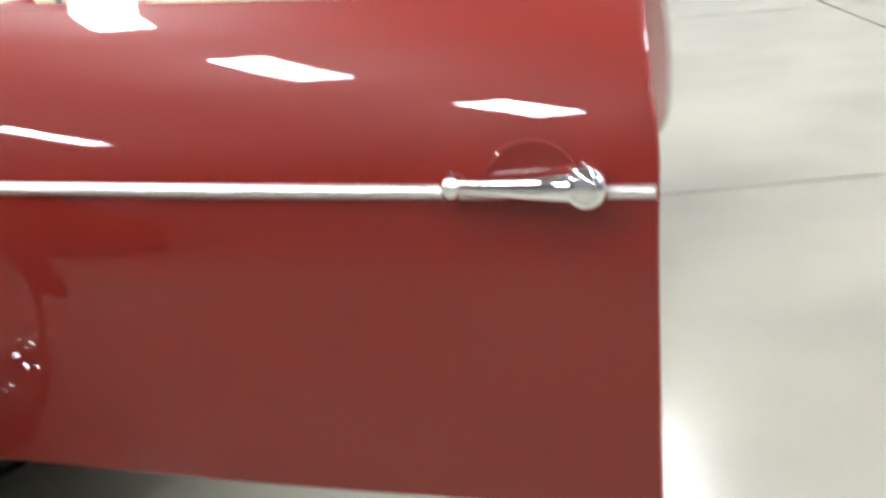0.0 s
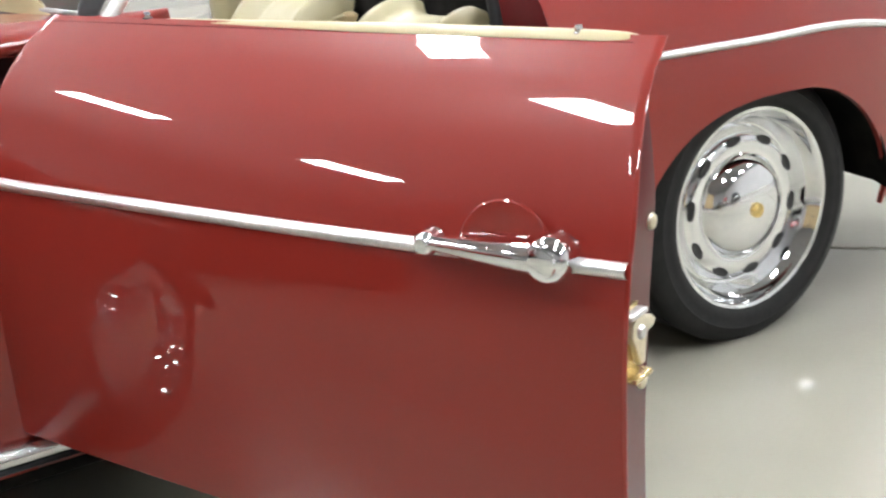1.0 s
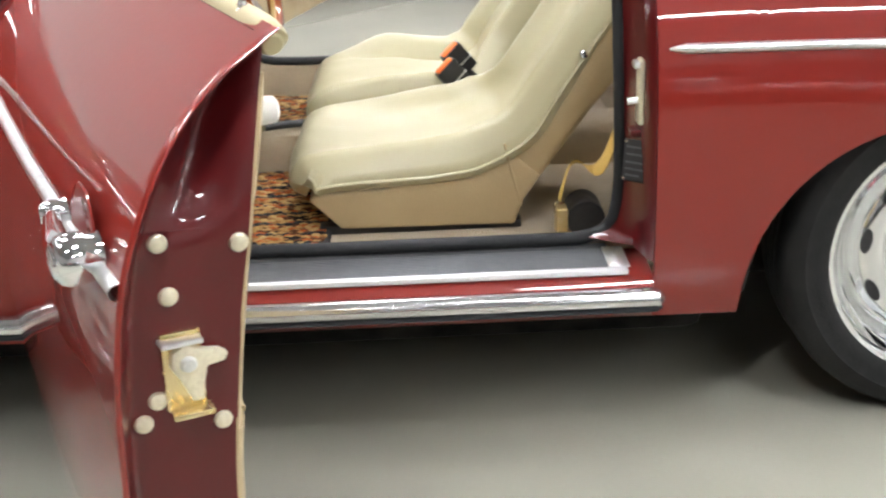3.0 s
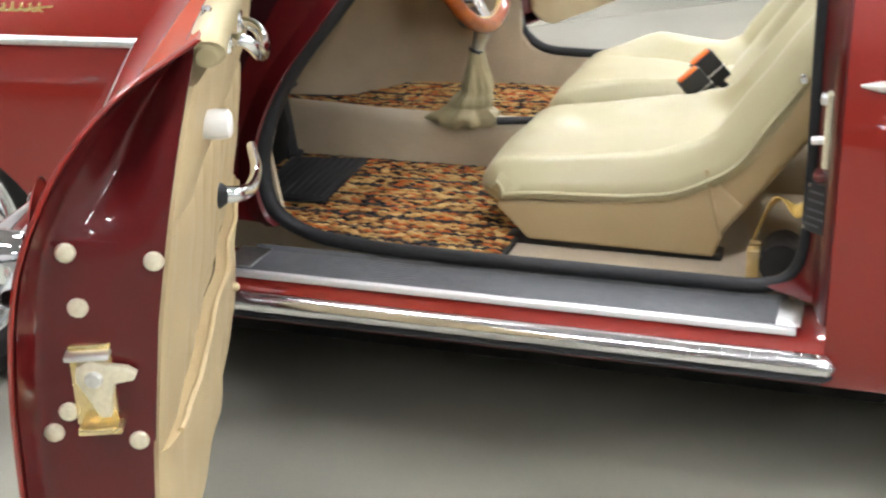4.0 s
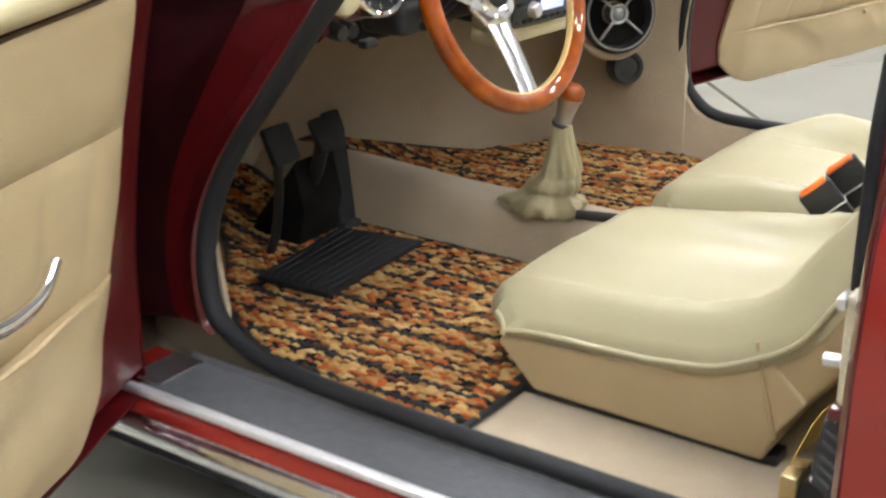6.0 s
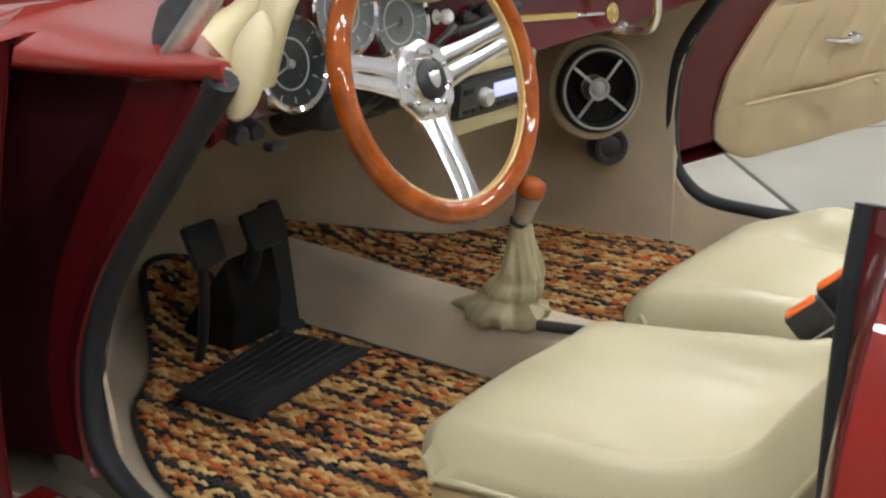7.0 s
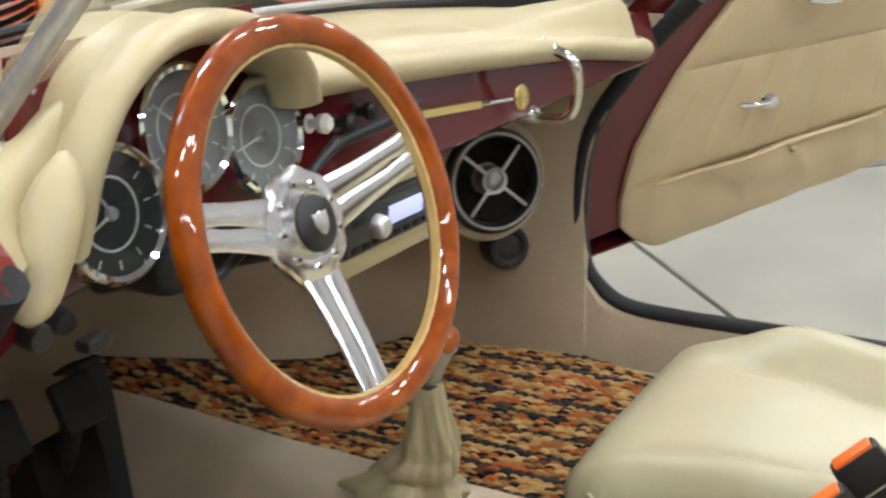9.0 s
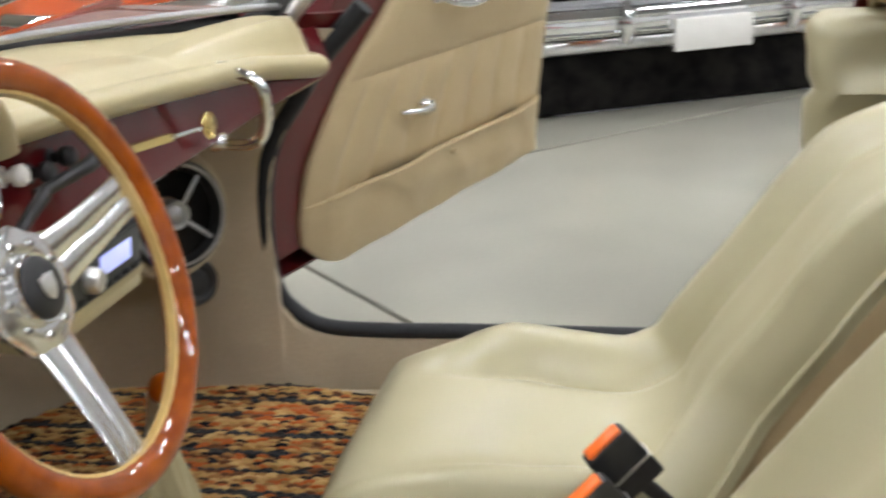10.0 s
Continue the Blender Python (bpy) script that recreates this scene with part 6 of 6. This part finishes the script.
def heel_pad():
    out = [(-0.112, 0.424), (0.036, 0.430), (0.020, 0.705), (-0.145, 0.680)]
    bm = slab_of(out, FLOOR_Z + 0.016, FLOOR_Z + 0.026, bevel=0.004)
    ob = solid("heel_pad", bm, RUBBER, "flat black ribbed rubber heel pad lying on the woven mat", "rubber pad")
    for k in range(9):
        s = k / 8
        a = Vector((-0.100 + 0.124 * s, 0.436 + 0.005 * s, FLOOR_Z + 0.0262))
        b = Vector((-0.130 + 0.138 * s, 0.672 + 0.022 * s, FLOOR_Z + 0.0262))
        part("rib", tube([a, b], 0.0022, 6), RUBBER, ob)
    return ob


heel_pad()


# ---- other cars in the hall ----
def saloon(at, turn, paint, label, drop=0.0, bare=False, lamps=0.60):
    """A large old car seen from the front: body, bonnet, chrome bumper, grille, wheels."""
    m = Matrix.Translation((at[0], at[1], at[2] - drop)) @ Matrix.Rotation(radians(turn), 4, "Z")
    c = thing("parked_car", at, label, "car", "parked cars in the hall")
    rows = []
    for x in np.linspace(0, 4.3, 44):
        f = min(1, x / 0.25) ** 0.5
        b = min(1, (4.3 - x) / 0.3) ** 0.5
        k = min(f, b)
        hood = 0.80 + 0.10 * min(1, x / 1.3)
        roof = 1.36 if 1.55 < x < 3.1 else hood
        if 1.3 < x <= 1.55:
            roof = hood + (1.36 - hood) * (x - 1.3) / 0.25
        if 3.1 <= x < 3.5:
            roof = 1.36 + (0.92 - 1.36) * (x - 3.1) / 0.4
        w = 0.86 * (0.86 + 0.14 * k)
        low = 0.30
        sec = []
        for a, h in ((0.90, low), (0.98, low + 0.10), (1.0, 0.55), (0.985, 0.70), (0.95, 0.78)):
            sec.append((w * a, h * (0.75 + 0.25 * k) if h > 0.6 else h))
        top = roof * (0.72 + 0.28 * k)
        inset = 0.80 if roof < 1.0 else 0.66
        sec += [(w * (0.5 * inset + 0.45), 0.78 * (0.75 + 0.25 * k) + (top - 0.78 * (0.75 + 0.25 * k)) * 0.55), (w * inset, top - 0.02), (w * inset * 0.6, top), (0, top + 0.01)]
        full = [Vector((x, -a, h)) for a, h in sec] + [Vector((x, a, h)) for a, h in reversed(sec[:-1])]
        rows.append(full)
    for first, at_x in ((True, -0.02), (False, 4.32)):
        end = rows[0] if first else rows[-1]
        cap = [Vector((at_x, v.y * 0.03, 0.55 + (v.z - 0.55) * 0.03)) for v in end]
        rows = [cap] + rows if first else rows + [cap]
    body = part("body", moved(thicken(grid(rows), 0.02), m), paint, c, "glossy painted body")
    # Black block nearly down to the floor, standing in for shade under the car.
    part("underside_shade", moved(box((-0.045, -0.80, 0.006 + drop), (4.1, 0.80, 0.374), 0.02), m), MATTE, c)
    mouth = 0.415 if bare else 0.60
    half = 0.46 if bare else 0.55
    if not bare:
        bp = [(-0.05, -0.84, 0.50), (-0.14, -0.60, 0.50), (-0.17, 0, 0.50), (-0.14, 0.60, 0.50), (-0.05, 0.84, 0.50), (0.18, 0.90, 0.50)]
        full = [(0.18, -0.90, 0.50)] + bp
        bu = part("bumper", moved(tube(spline(full, 40), 0.050, 14, flat=1.15), m), CHROME, c, "broad chrome bumper")
        part("bumper_rib", moved(tube([p + Vector((-0.042, 0, 0.030)) for p in spline(bp[:-1], 30)], 0.014, 8), m), CHROME, bu)
        part("bumper_rib", moved(tube([p + Vector((-0.040, 0, -0.028)) for p in spline(bp[:-1], 30)], 0.010, 8), m), CHROME, bu)
        for y in (-0.34, 0.34):
            part("overrider", moved(tube(spline([(-0.20, y, 0.43), (-0.235, y, 0.50), (-0.21, y, 0.58)], 10), [0.018 + 0.012 * math.sin(math.pi * k / 9) for k in range(10)], 10), m), CHROME, bu, "chrome overrider")
        part("dark_slot", moved(box((-0.045, -0.74, 0.425), (0.10, 0.74, 0.462), 0.01), m), MATTE, c)
        part("valance", moved(box((-0.075, -0.78, 0.375), (0.12, 0.78, 0.425), 0.022, 3), m), SATIN, c, "bright lower front panel")
        part("tow_bracket", moved(box((-0.03, -0.30, 0.335), (0.10, -0.12, 0.372), 0.012, 3), m), SATIN, c)
        part("plate", moved(box((-0.245, -0.16, 0.385), (-0.232, 0.16, 0.505), 0.008), m), WHITE, bu, "plain pale number plate")
    for k in range(3 if bare else 5):
        z = mouth + k * 0.035
        part("grille_bar", moved(tube(spline([(-0.030, -half, z), (-0.055, -half * 0.5, z), (-0.060, 0, z), (-0.055, half * 0.5, z), (-0.030, half, z)], 16), 0.008, 8), m), CHROME, c, "chrome grille bar")
    part("grille", moved(box((-0.035, -half - 0.01, mouth - 0.03), (0.03, half + 0.01, mouth + (0.10 if bare else 0.17)), 0.02), m), MATTE, c, "dark grille opening")
    for s in (-1, 1):
        part("indicator", moved(box((-0.085, s * lamps - 0.07, 0.428), (-0.02, s * lamps + 0.07, 0.460), 0.01) if not bare else lathe([(0, 0.03), (0.030, 0.026), (0.040, 0.010), (0.042, -0.02)], aim((-0.03, s * lamps, 0.43), (-1, 0, 0)), 28), m), AMBER, c, "amber indicator")
        hl = m @ aim((-0.005, s * 0.68, 0.68), (-1, 0, 0))
        h = part("headlight", lathe([(0.0, 0.035), (0.05, 0.03), (0.078, 0.018), (0.086, 0.020), (0.096, 0.010), (0.10, -0.03)], hl, 36), CHROME, c, "round chrome-ringed headlight")
        for x in (0.72, 3.45):
            wm = m @ aim((x, s * 0.80, 0.31 + drop), (0, s, 0))
            w = part("wheel", lathe([(0.0, 0.01), (0.06, 0.008), (0.10, -0.01), (0.17, -0.03), (0.19, 0.0), (0.20, 0.0), (0.20, -0.16), (0.0, -0.16)], wm, 36), CHROME, c, "chrome wheel")
            part("tyre", lathe([(0.195, -0.16), (0.29, -0.16), (0.31, -0.14), (0.31, -0.02), (0.29, 0.005), (0.21, 0.008), (0.195, 0.0)], wm, 40), TYRE, w, "black tyre")
    return c


saloon((0.75, 4.75, 0), 117, SILVERPAINT, "silver old saloon with a broad chrome bumper and amber indicators", 0.14, lamps=0.44)
saloon((-0.82, 4.29, 0), 150, ORANGEPAINT, "bright orange parked car with chrome bumper")
saloon((-2.69, 2.83, 0), 205, PAINT, "red parked car with a low chrome-barred grille and round amber lamps", bare=True)
# a row across the aisle, mirrored in the paint and chrome
for x, paint, label in ((-4.6, SILVERPAINT, "silver saloon parked across the aisle"), (-2.1, DARKPAINT, "dark blue saloon parked across the aisle"),
                        (0.4, PAINT, "red saloon parked across the aisle"), (2.9, DARKPAINT, "dark blue saloon parked across the aisle")):
    saloon((x, -5.6, 0), -90, paint, label)
